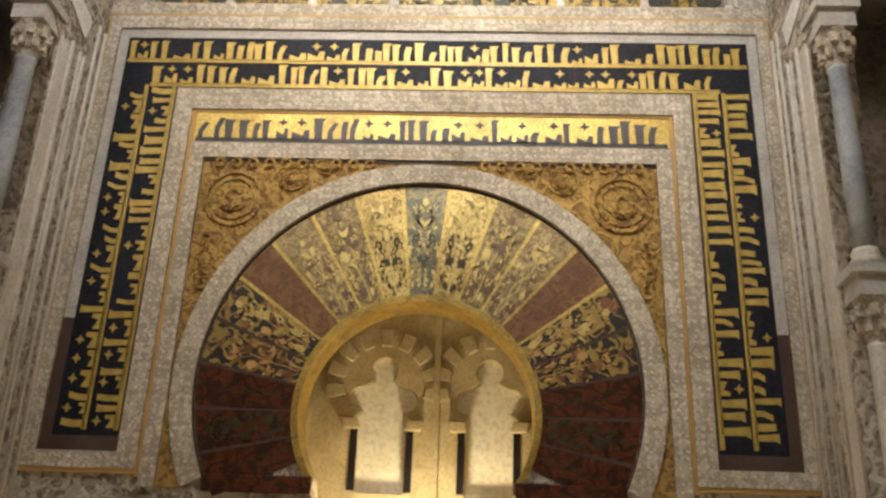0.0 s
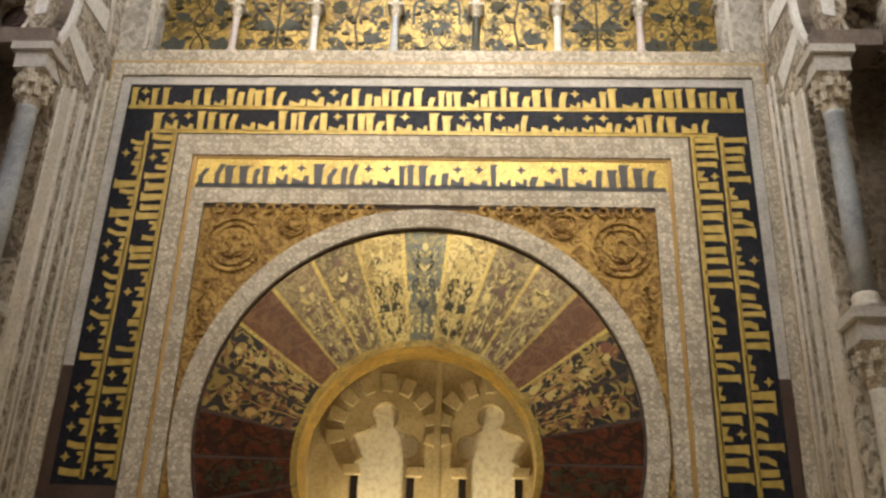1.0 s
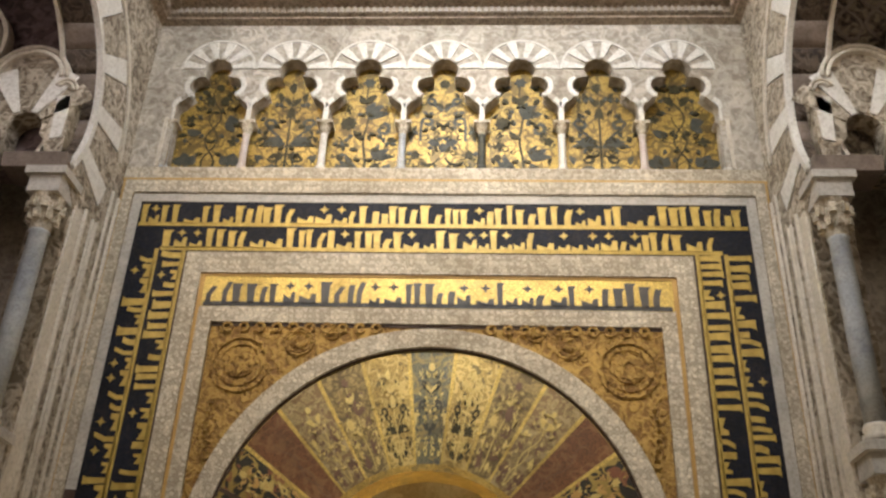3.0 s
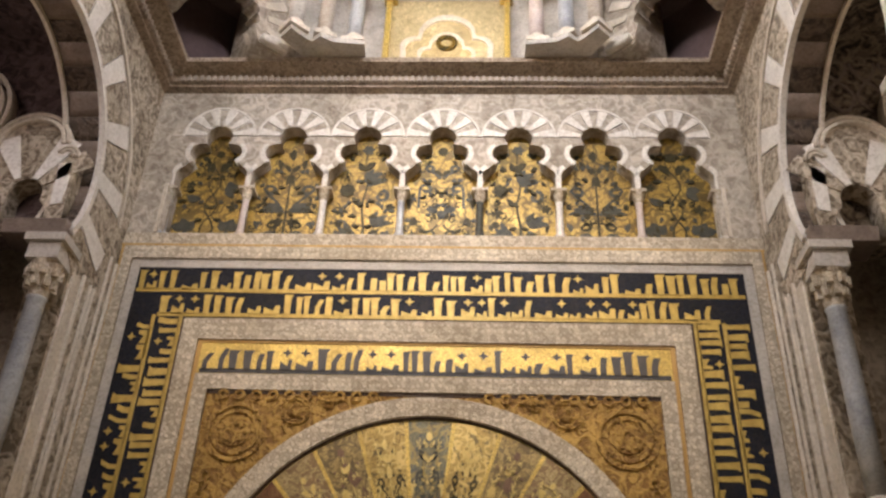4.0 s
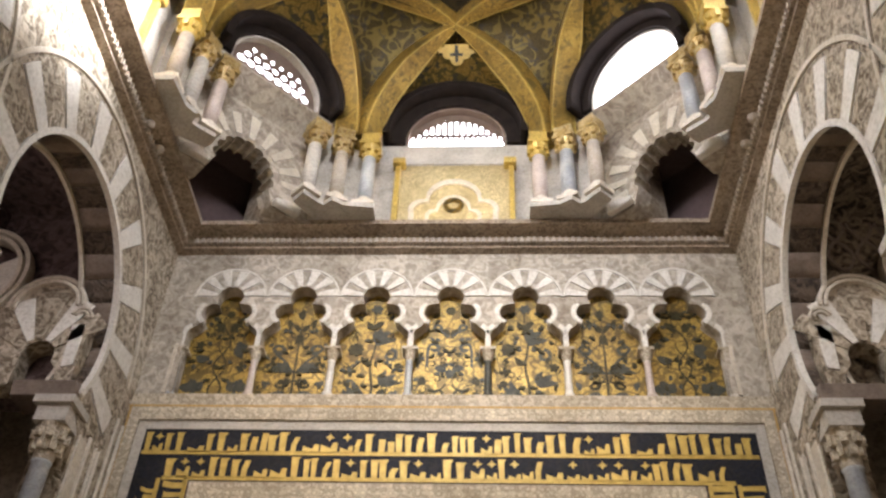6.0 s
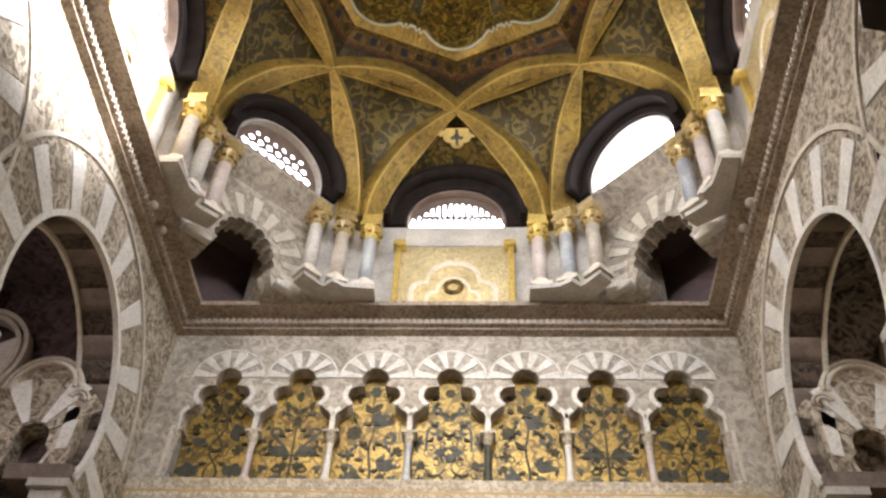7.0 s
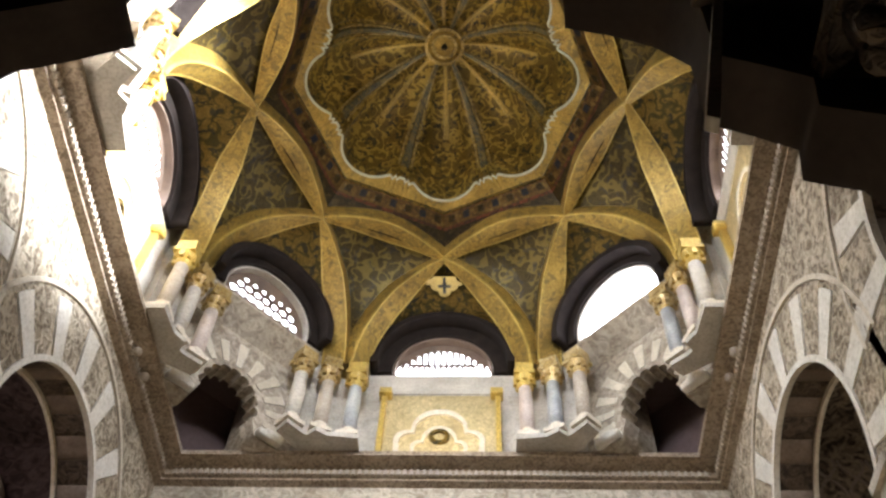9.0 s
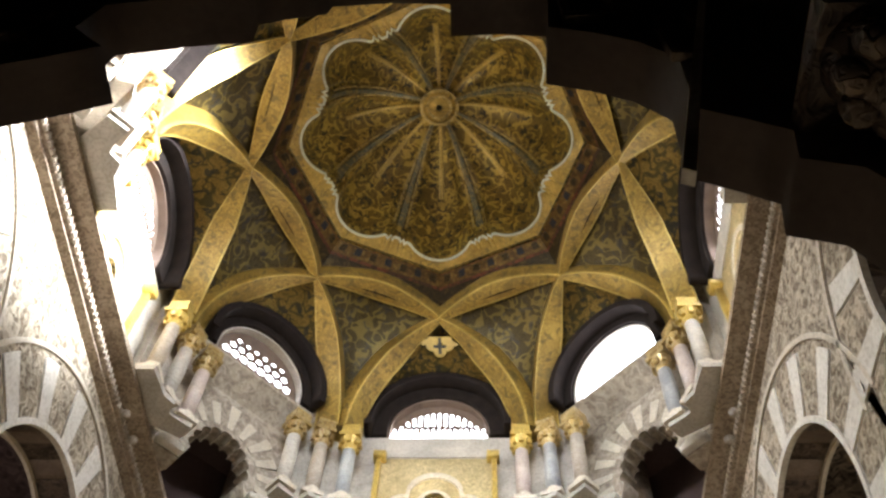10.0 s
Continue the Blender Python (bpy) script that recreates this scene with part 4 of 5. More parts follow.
def on_voussoir(polys, centre, half, lo=RI + 0.09):
    out = []
    for pts in polys:
        q = []
        for x, z in pts:
            u = min(max((z - 7.45) / 1.45, 0.0), 1.0)
            a = radians(centre - x / 0.42 * half)
            dx, dz = math.cos(a), math.sin(a)
            h = CE - AI
            far = h * dz + math.sqrt(max((RE0 - 0.06) ** 2 - h * h * dx * dx, 0.0))
            rr = lo + (far - lo) * u
            q.append((rr * dx, AI + rr * dz))
        out.append(type(pts)(q))
    return out


VINE_GOLD = plain("pale_gold_scroll", (0.50, 0.37, 0.11), (0.72, 0.56, 0.22), 12, 0.4, 0.3)
VINE_BROWN = plain("brown_scroll", (0.10, 0.055, 0.03), (0.20, 0.11, 0.06), 12, 0.5)
tints = [(VINE_GOLD, VINE_BLUE), (VINE_GOLD, VINE), (VINE_GOLD, VINE_BROWN), (VINE_GOLD, VINE_BROWN), (VINE_BROWN, VINE_BROWN), (OCHRE, VINE_GOLD), (OCHRE, RED), (VINE, VINE), (VINE, VINE), (VINE, VINE)]
for k in range(-9, 10):
    va, vb = vine_polys((0, 2, 1, 3, 3, 1, 1, 3, 1, 3)[abs(k)], 40 + k)
    ta, tb = tints[abs(k)]
    mx = NORTH @ Matrix.Translation((0, 0, 0.0125 + 0.004 * (k % 2)))
    if abs(k) in (4, 7, 9):
        va, vb = va[:2], []
    put("arch_scroll", flat_mesh("arch_scroll", on_voussoir(va, 90 - 12 * k, 6.0), 0.003, ta, mx), mihrab, "mosaic plant scroll")["kind"] = "stuff"
    if vb:
        put("arch_leaf", flat_mesh("arch_leaf", on_voussoir(vb, 90 - 12 * k, 6.0), 0.003, tb, mx), mihrab, "mosaic leaves")["kind"] = "stuff"

for fr, sgn in ((WEST, 1), (EAST, -1)):
    trim = thing("jamb_mouldings", "pale vertical mouldings on the carved wall beside the frame", "moulding", "wall mouldings")
    for y, w, f in ((-0.06, 0.035, 0.03), (-0.20, 0.03, 0.025), (-0.40, 0.03, 0.03), (-0.47, 0.02, 0.025), (-0.66, 0.035, 0.04)):
        slab("strip", [rect(sgn * y - w / 2, 2.4, sgn * y + w / 2, 7.0 if y > -0.3 else 6.5)], 0.0, f, CREAM, fr, trim, "pale strip", 0.004)
    x0, x1 = sorted((sgn * -0.69, sgn * -0.86))
    slab("plain_band", [rect(x0, 2.4, x1, 6.42)], 0.0, 0.02, CREAM, fr, trim, "plain pale band")
    knob = thing("cornice_knobs", "pair of small round stone knobs on the cornice", "knob", "cornice knobs")
    for y, z in ((-1.62, 9.56), (-1.98, 9.56)):
        bm = bmesh.new()
        bmesh.ops.create_icosphere(bm, subdivisions=2, radius=0.055, matrix=fr @ Matrix.Translation((sgn * y, z, 0.19)))
        part("knob", bm, DENTIL, knob, "", True)

# ---------------------------------------------------------------- drum, ribs and dome
HALF = (APD * math.sqrt(2) - AP)      # half width of a straight face
HALF_D = (AP * math.sqrt(2) - APD)    # half width of a diagonal face
Z_SP = 11.08   # springing of the ribs
Z_FOOT = 9.72  # top of the cornice


def polar(r, deg, z):
    return Vector((r * math.cos(radians(deg)), YC + r * math.sin(radians(deg)), z))


def face_frame(deg):
    c, s = math.cos(radians(deg)), math.sin(radians(deg))
    ap = AP if deg % 90 == 0 else APD
    return wall_frame((ap * c, YC + ap * s, 0), (-c, -s, 0))


def beside(v, u, w, z):
    """A point near the corner at angle v: u along its straight face from the middle, w out from the centre."""
    c = v - 22.5 if abs((v - 22.5) % 90) < 1 else v + 22.5
    sg = 1 if v > c else -1
    a = radians(c)
    return Vector((w * math.cos(a) - sg * u * math.sin(a), YC + w * math.sin(a) + sg * u * math.cos(a), z))


LUN_Z, LUN_R, STILT = 11.36, 0.67, 0.12


def lunette(r, n=24):
    """Half-round outline on a short upright foot."""
    return [(r, LUN_Z)] + arc(0, LUN_Z + STILT, r, 0, 180, n) + [(-r, LUN_Z)]


def hoop(r1, r0, n=32):
    return lunette(r1, n) + lunette(r0, n)[::-1]


def window_unit(fr, deg):
    w = thing("lunette_window", "half-round window with a pierced stone lattice and daylight behind", "window", "lunette windows")
    glow = lunette(LUN_R + 0.03)
    slab("pane", [glow], -0.17, -0.15, GLOW, fr, w, "bright daylight pane")
    slab("reveal", [hoop(LUN_R + 0.004, LUN_R - 0.02)], -0.14, 0.01, LATTICE if deg % 90 == 0 else GREYSTONE, fr, w, "stone reveal")
    if deg == 45:
        return w
    holes = []
    if deg % 90 == 0:
        low, top = LUN_Z + 0.30, LUN_Z + STILT
        face = [(LUN_R + 0.01, low), (LUN_R + 0.01, top)] + arc(0, top, LUN_R + 0.01, 0, 180, 24) + [(-LUN_R - 0.01, low)]
        for k in range(-9, 9):
            x = (k + 0.5) * 0.075
            face += [(x - 0.022, low), (x - 0.018, low - 0.05 - 0.03 * (k % 3)), (x + 0.018, low - 0.05 - 0.03 * (k % 3)), (x + 0.022, low)]
        for k in range(-6, 7):
            x = k * 0.085
            z1 = top + math.sqrt(max((LUN_R - 0.09) ** 2 - x * x, 0.0))
            holes.append([(x - 0.022, low + 0.05), (x + 0.022, low + 0.05), (x + 0.022, z1 - 0.10), (x, z1 - 0.06), (x - 0.022, z1 - 0.10)])
        slab("lattice", [face] + holes, -0.115, -0.10, LATTICE, fr, w, "pierced stone lattice")
        return w
    for row in range(4):
        z, r = LUN_Z + 0.085 + 0.14 * row, (0.066, 0.060, 0.046, 0.034)[row]
        for k in range(-5, 6):
            x = (k + (0.5 if row % 2 else 0)) * 0.14
            if x * x + (z - LUN_Z - 0.05) ** 2 < (LUN_R - 0.09) ** 2:
                holes.append(arc(x, z, r, 0, 360, 10)[:-1])
    slab("lattice", [lunette(LUN_R + 0.01)] + holes, -0.115, -0.10, LATTICE, fr, w, "pierced stone lattice")
    return w


Z_SQ = 10.02   # centre of the squinch arches


def lobed_opening():
    """Scalloped horseshoe opening of a corner squinch, open down to the cornice."""
    pts = []
    for k in range(9):
        a = 4 + 21.5 * k
        cx, cz = 0.345 * math.cos(radians(a)), Z_SQ + 0.40 * math.sin(radians(a))
        pts += arc(cx, cz, 0.088, a - 76, a + 76, 8)
    return pts


for k in range(8):
    deg = 45 * k
    fr = face_frame(deg)
    diagonal = k % 2 == 1
    lun = lunette(LUN_R, 28)
    half = HALF_D if diagonal else HALF
    outline = [rect(-half - 0.05, 9.70, half + 0.05, 12.9), lun]
    if diagonal:
        outline[0] = rect(-half - 0.05, LUN_Z - 0.05, half + 0.05, 12.9)
    w = slab("drum_wall", outline, -0.25, 0.0, GREYSTONE if not diagonal else DRUMSTONE, fr)
    w.name = "wall_drum_%d" % (k + 1)
    tagged(w, "weathered stone wall of the octagonal drum", "wall", kind="structure")
    window_unit(fr, deg)
    arch = thing("window_arch", "arch round the half-round window, soffit shade painted near black", "arch", "window arches")
    ro = 0.90 if diagonal else 0.97
    # shade under the window arch is painted as two near-black rings
    slab("soffit_shade_band", [hoop(ro - 0.08, LUN_R + 0.01)], 0.0, 0.06, BLACK_SHADE, fr, arch, "band painted near black for the shaded soffit")
    slab("shaded_order", [hoop(ro, ro - 0.10)], 0.0, 0.26, BLACK_SHADE, fr, arch, "outer order painted near black for shade")
    if diagonal:
        fw = face_frame(deg)
        fr = fw @ Matrix.Translation((0, 0, -0.30))
        low = [(1.3, 9.70), (1.3, 11.06), (-1.3, 11.06), (-1.3, 9.70), (-0.46, 9.70), (-0.43, 9.82)] + lobed_opening()[::-1] + [(0.43, 9.82), (0.46, 9.70)]
        slab("squinch_wall", [low], -0.25, 0.0, DRUMSTONE, fr, w, "weathered carved wall round the squinch")
        bmh = bmesh.new()
        sv = [bmh.verts.new(fw @ Vector(c)) for x in (-1.3, 1.3) for c in ((x, 11.06, -0.30), (x, LUN_Z - 0.05, 0.0), (x, LUN_Z - 0.05, -0.25), (x, 11.06, -0.55))]
        for f in ((0, 1, 5, 4), (1, 2, 6, 5), (2, 3, 7, 6), (3, 0, 4, 7), (0, 3, 2, 1), (4, 5, 6, 7)):
            bmh.faces.new([sv[i] for i in f])
        bmesh.ops.recalc_face_normals(bmh, faces=bmh.faces)
        part("slope", bmh, DRUMSTONE, w, "sloping stone sill under the window")
        sq = thing("squinch_arch", "scalloped corner arch with pale radiating voussoirs over a dark hollow", "arch", "corner squinches")
        for j in range(11):
            a = -6 + 19.2 * j
            slab("voussoir", [wedge(0, Z_SQ, 0.53, 0.86 + 0.06 * (j % 2), a - 4.6, a + 4.6, 3)], 0.0, 0.018, VOUSSOIR_DULL, fr, sq, "pale voussoir", 0.005)
        # back and lining carry the hollow's shade as dark colour
        slab("hollow_back", [rect(-1.2, 9.70, 1.2, 10.95)], -1.05, -0.95, DARKWALL, fr, sq, "back of the squinch hollow, shade put into its dark colour")
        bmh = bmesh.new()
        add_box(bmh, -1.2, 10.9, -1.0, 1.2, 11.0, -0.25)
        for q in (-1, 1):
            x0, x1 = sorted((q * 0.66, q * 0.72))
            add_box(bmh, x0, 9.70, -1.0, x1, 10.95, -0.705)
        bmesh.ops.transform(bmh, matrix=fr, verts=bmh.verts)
        part("hollow_lining", bmh, DARKWALL, sq, "lining of the hollow, shade put into its dark colour")
        for q in (-1, 1):
            bx = [(q * 0.46, 9.725), (q * 0.80, 9.725), (q * 0.80, 9.80), (q * 0.64, 9.86), (q * 0.46, 9.79)]
            x0, x1 = sorted((q * 0.47, q * 1.38))
            slab("leg", [rect(x0, 9.725, x1, 10.90)], -0.70, -0.254, DRUMSTONE, fr, sq, "weathered stone leg behind the face")
            slab("bracket", [bx], 0.0, 0.10, PALE_MARBLE, fr, sq, "pale stone bracket", 0.01)
    else:
        ap = thing("mosaic_panel", "square gold mosaic panel with a lobed arch, lit from below", "panel", "drum panels")
        slab("panel_field", [rect(-0.74, 9.76, 0.74, 10.94)], 0.0, 0.02, PANELGOLD, fr, ap, "pale gold mosaic field")
        for q in (-1, 1):
            x0, x1 = sorted((q * 0.70, q * 0.77))
            slab("panel_jamb", [rect(x0, 9.76, x1, 10.86)], 0.0, 0.10, GOLD_PLAIN, fr, ap, "gilt jamb", 0.008)
            x0, x1 = sorted((q * 0.64, q * 0.80))
            slab("panel_bracket", [rect(x0, 10.86, x1, 10.96)], 0.0, 0.16, GOLD_PLAIN, fr, ap, "gilt bracket", 0.01)
        lob = [(-0.56, 9.80)] + arc(-0.40, 10.12, 0.17, 200, 75, 8) + arc(0, 10.30, 0.36, 160, 20, 14) + arc(0.40, 10.12, 0.17, 105, -20, 8) + [(0.56, 9.80)]
        ins = [(x * 0.88, 9.80 + (z - 9.80) * 0.90) for x, z in lob]
        slab("lobed_arch", [lob + ins[::-1]], 0.02, 0.05, CREAM, fr, ap, "pale lobed arch band", 0.006)
        ins2 = [(x * 0.62, 9.80 + (z - 9.80) * 0.66) for x, z in lob]
        ins3 = [(x * 0.54, 9.80 + (z - 9.80) * 0.58) for x, z in lob]
        slab("inner_arch", [ins2 + ins3[::-1]], 0.02, 0.04, CREAM, fr, ap, "inner arch band")
        slab("rosette", [arc(0, 10.19, 0.13, 0, 360, 20)[:-1], arc(0, 10.19, 0.07, 0, 360, 16)[:-1]], 0.02, 0.045, GOLD_DIM, fr, ap)
        slab("lintel", [rect(-0.68, 10.97, 0.68, 11.30)], 0.0, 0.02, GREYSTONE, fr, ap, "weathered stone lintel", 0.01)

# columns of the drum, three at each corner


def drum_column(p, mat, gilt, turn):
    th = thing("drum_column", "slender marble column with a gilt capital on the cornice", "column", "drum columns", matrix=Matrix.Translation(p) @ Matrix.Rotation(radians(turn), 4, "Z"))
    bm = bmesh.new()
    add_box(bm, -0.13, -0.13, 0.0, 0.13, 0.13, 0.06)
    add_lathe(bm, [(0.115, 0.06), (0.12, 0.09), (0.095, 0.11), (0.10, 0.14), (0.085, 0.16)], n=16)
    part("base", bm, CREAM, th)
    bm = bmesh.new()
    add_lathe(bm, [(0.088, 0.16), (0.090, 0.5), (0.082, 0.90)], n=20)
    part("shaft", bm, mat, th, "polished marble shaft", True)
    bm = bmesh.new()
    add_lathe(bm, [(0.085, 0.90), (0.10, 0.93), (0.105, 1.0), (0.14, 1.09)], n=12)
    for k in range(8):
        a = 2 * math.pi * k / 8
        m = Matrix.Translation((0.115 * math.cos(a), 0.115 * math.sin(a), 1.02)) @ Matrix.Rotation(a, 4, "Z")
        add_box(bm, -0.02, -0.025, -0.05, 0.025, 0.025, 0.05, m)
    part("capital", bm, gilt, th, "gilt leafy capital")
    bm = bmesh.new()
    add_box(bm, -0.135, -0.135, 1.09, 0.135, 0.135, 1.14)
    add_box(bm, -0.115, -0.115, 1.14, 0.115, 0.115, 1.30)
    part("impost", bm, gilt, th, "impost block")
    return th


tones = [GREYSTONE, PINK_MARBLE, MARBLE, SCREENSTONE]
FEET = ((1.07, 2.95), (1.41, 2.86), (1.73, 2.71))   # along the straight face, out from the centre
PLINTH = ((0.93, 3.30), (0.93, 2.84), (1.28, 2.80), (1.41, 2.71), (1.52, 2.79), (1.58, 2.75), (1.73, 2.58), (1.88, 2.73), (1.50, 3.30))
for k in range(8):
    v = 22.5 + 45 * k
    straight = v - 22.5 if abs((v - 22.5) % 90) < 1 else v + 22.5
    for j, (u, w) in enumerate(FEET):
        # capital beside the panel gets brighter gold, lamplight put into its colour
        drum_column(beside(v, u, w, Z_FOOT + 0.065), tones[(k + j) % 4], GOLD_PLAIN if j == 0 else GILTCAP, straight if j == 0 else v if j == 1 else 2 * v - straight)
    plinth = thing("corner_plinth", "pale stone plinth under the drum columns", "plinth", "drum plinths")
    bm = bmesh.new()
    lo = [bm.verts.new(beside(v, u, w, Z_FOOT)) for u, w in PLINTH]
    hi = [bm.verts.new(beside(v, u, w, Z_FOOT + 0.065)) for u, w in PLINTH]
    bm.faces.new(lo[::-1])
    bm.faces.new(hi)
    for i in range(len(lo)):
        bm.faces.new((lo[i], lo[(i + 1) % len(lo)], hi[(i + 1) % len(lo)], hi[i]))
    bmesh.ops.recalc_face_normals(bm, faces=bm.faces)
    part("slab", bm, GREYSTONE, plinth)
    c, sn = math.cos(radians(v)), math.sin(radians(v))
    slab("pier", [rect(-0.30, Z_FOOT + 0.065, 0.30, 11.3)], -0.4, -0.02, GREYSTONE, wall_frame(beside(v, 1.43, 3.06, 0), (-c, -sn, 0)), plinth, "carved stone pier")

# ribs: each springs at one corner, passes two crossings and lands two corners on
R_X, Z_X = 2.37, 12.74


def catmull(pts, n):
    out = []
    for i in range(len(pts) - 1):
        p0, p1, p2, p3 = pts[max(i - 1, 0)], pts[i], pts[i + 1], pts[min(i + 2, len(pts) - 1)]
        for j in range(n):
            t = j / n
            out.append(0.5 * ((2 * p1) + (p2 - p0) * t + (2 * p0 - 5 * p1 + 4 * p2 - p3) * t * t + (3 * p1 - p0 - 3 * p2 + p3) * t ** 3))
    return out + [pts[-1]]


def rib_foot(v, toward):
    u, w = FEET[0] if toward % 90 == 0 else FEET[1]
    return beside(v % 360, u, w, Z_SP)


def rib_points(v):
    """From the corner at angle v down to v-90, rising as half an ellipse."""
    a, b = rib_foot(v, v - 22.5), rib_foot(v - 90, v - 67.5)
    x1, x2 = polar(R_X, v - 22.5, Z_SP), polar(R_X, v - 67.5, Z_SP)
    top = polar(R_X * math.cos(radians(22.5)) * 0.985, v - 45, Z_SP)
    ga, gb = [a.lerp(x1, t) for t in (0.12, 0.45)], [b.lerp(x2, t) for t in (0.45, 0.12)]
    plan = catmull([a] + ga + [x1, top, x2] + gb + [b], 5)
    mid, half = (a + b) / 2, (a - b).length / 2
    d = (a - b).normalized()
    k = abs((x1 - mid).dot(d)) / half
    rise = (Z_X - Z_SP) / math.sqrt(1 - k * k)
    return [p + Vector((0, 0, rise * math.sqrt(max(1 - ((p - mid).dot(d) / half) ** 2, 0.0)))) for p in plan]


for k in range(8):
    v = 22.5 + 45 * k
    pts = rib_points(v)
    rib = thing("vault_rib", "flat gold mosaic rib crossing the vault", "rib", "vault ribs")
    near = [min((p - polar(R_X, v - 22.5, Z_X)).length, (p - polar(R_X, v - 67.5, Z_X)).length) for p in pts]
    wide = [0.03 + 0.12 * min(n / 0.80, 1.0) ** 0.8 for n in near]
    put("rib_body", sweep("rib_body", pts, [(-1.0, 0.0), (1.0, 0.0), (1.0, 0.30), (-1.0, 0.30)], RIB, [Vector((0, 0, 1))] * len(pts), False, wide), rib, "dull gold mosaic rib")
    for s in (-1, 1):
        put("rib_edge", sweep("rib_edge", pts, [(s - 0.06, -0.006), (s + 0.06, -0.006), (s + 0.06, 0.03), (s - 0.06, 0.03)], GOLD_PLAIN, [Vector((0, 0, 1))] * len(pts), False, wide), rib, "bright gilt edge")


def loft(name, a, b, mat, n=6, sag=0.0):
    bm = bmesh.new()
    rows = []
    for i in range(n + 1):
        t = i / n
        rows.append([bm.verts.new(Vector(p).lerp(Vector(q), t) + Vector((0, 0, sag * math.sin(math.pi * t)))) for p, q in zip(a, b)])
    for r0, r1 in zip(rows, rows[1:]):
        for i in range(len(r0) - 1):
            bm.faces.new((r0[i], r0[i + 1], r1[i + 1], r1[i]))
    return mesh_of(name, bm, mat, True)


vault = thing("vault_web", "mosaic vault webs between the ribs, dark olive and gold", "vault", kind="structure")
vault.name = "ceiling_vault"
vault["category"] = "vault"
up = Vector((0, 0, 0.14))
for k in range(8):
    deg = 45 * k
    fr = face_frame(deg)
    right = rib_points(deg + 22.5)[:16]          # springs on the side of larger angle, runs to the crossing
    left = [p for p in rib_points(deg + 67.5)][::-1][:16]
    ribline = [p + up for p in left] + [p + up for p in right[::-1][1:]]
    n = len(ribline)
    ra = 0.88 if deg % 90 else 0.95
    archline = [fr @ Vector((ra * math.cos(math.pi * (1 - i / (n - 1))), LUN_Z + STILT + ra * math.sin(math.pi * (1 - i / (n - 1))), 0.05)) for i in range(n)]
    first = (ribline[0] - archline[0]).length
    if first > (ribline[0] - archline[-1]).length:
        archline.reverse()
    put("window_web", loft("window_web", archline, ribline, GOLD_DIM, 6, 0.05), vault, "olive-gold web over a window")
    # kite between the two ribs of one corner and the rib above
    v = deg + 22.5
    r1 = [p + up for p in rib_points(v)[:16]]
    r2 = [p + up for p in rib_points(v + 90)[::-1][:16]]
    put("corner_web", loft("corner_web", r1, r2, VAULT_DARK, 8, 0.16), vault, "dark scrolled mosaic web")


def ring_loft(name, r0, z0, r1, z1, mat, label):
    a = [polar(r0, 45 * i, z0) for i in range(9)]
    b = [polar(r1, 45 * i, z1) for i in range(9)]
    bm = bmesh.new()
    va, vb = [bm.verts.new(p) for p in a], [bm.verts.new(p) for p in b]
    for i in range(8):
        bm.faces.new((va[i], va[i + 1], vb[i + 1], vb[i]))
    return put(name, mesh_of(name, bm, mat), vault, label)


Z_RING = 13.428
ring_loft("dark_collar", R_X + 0.02, Z_X + 0.16, 2.165, 13.192, COLLAR, "dark mosaic collar")
ring_loft("red_collar", 2.165, 13.192, 2.140, 13.235, DARKRED, "red line")
ring_loft("brown_collar", 2.140, 13.235, 2.020, 13.385, COLLAR_BROWN, "brown collar with dark blue blocks")
ring_loft("red_collar", 2.020, 13.385, 2.000, Z_RING, DARKRED, "red line")
for k in range(8):
    a0, b0 = polar(2.100, 45 * k, 13.280), polar(2.100, 45 * (k + 1), 13.280)
    a1, b1 = polar(2.035, 45 * k, 13.366), polar(2.035, 45 * (k + 1), 13.366)
    for j in range(7):
        bm = bmesh.new()
        t0, t1 = (j + 0.3) / 7, (j + 0.72) / 7
        q = [a0.lerp(b0, t0), a0.lerp(b0, t1), a1.lerp(b1, t1), a1.lerp(b1, t0)]
        lo = [bm.verts.new(p + Vector((0, 0, -0.012))) for p in q]
        hi = [bm.verts.new(p + Vector((0, 0, 0.01))) for p in q]
        bm.faces.new(lo)
        bm.faces.new(hi[::-1])
        for i in range(4):
            bm.faces.new((lo[i], hi[i], hi[(i + 1) % 4], lo[(i + 1) % 4]))
        part("collar_block", bm, NAVY if j % 2 else COLLAR, vault)

# shell dome: eight lobes, stepped cusps between them


def lobe_radius(phi):
    """Rim radius at angle phi (degrees); lobes point at the corners of the octagon ring."""
    d = abs(((phi + 22.5) % 45) - 22.5)
    if d < 15.5:
        r = 0.463
        c = 1.368
        return c * math.cos(radians(d)) + math.sqrt(max(r * r - (c * math.sin(radians(d))) ** 2, 0.0))
    step = (0.0, 0.05, -0.02, 0.045, -0.015)[int((d - 15.5) / 1.4) % 5]
    return 1.605 - (d - 15.5) * 0.004 + step


dome = thing("shell_dome", "fluted gold mosaic shell dome with a scalloped rim", "dome")
NPHI, NV = 320, 18
bm = bmesh.new()
rows = []
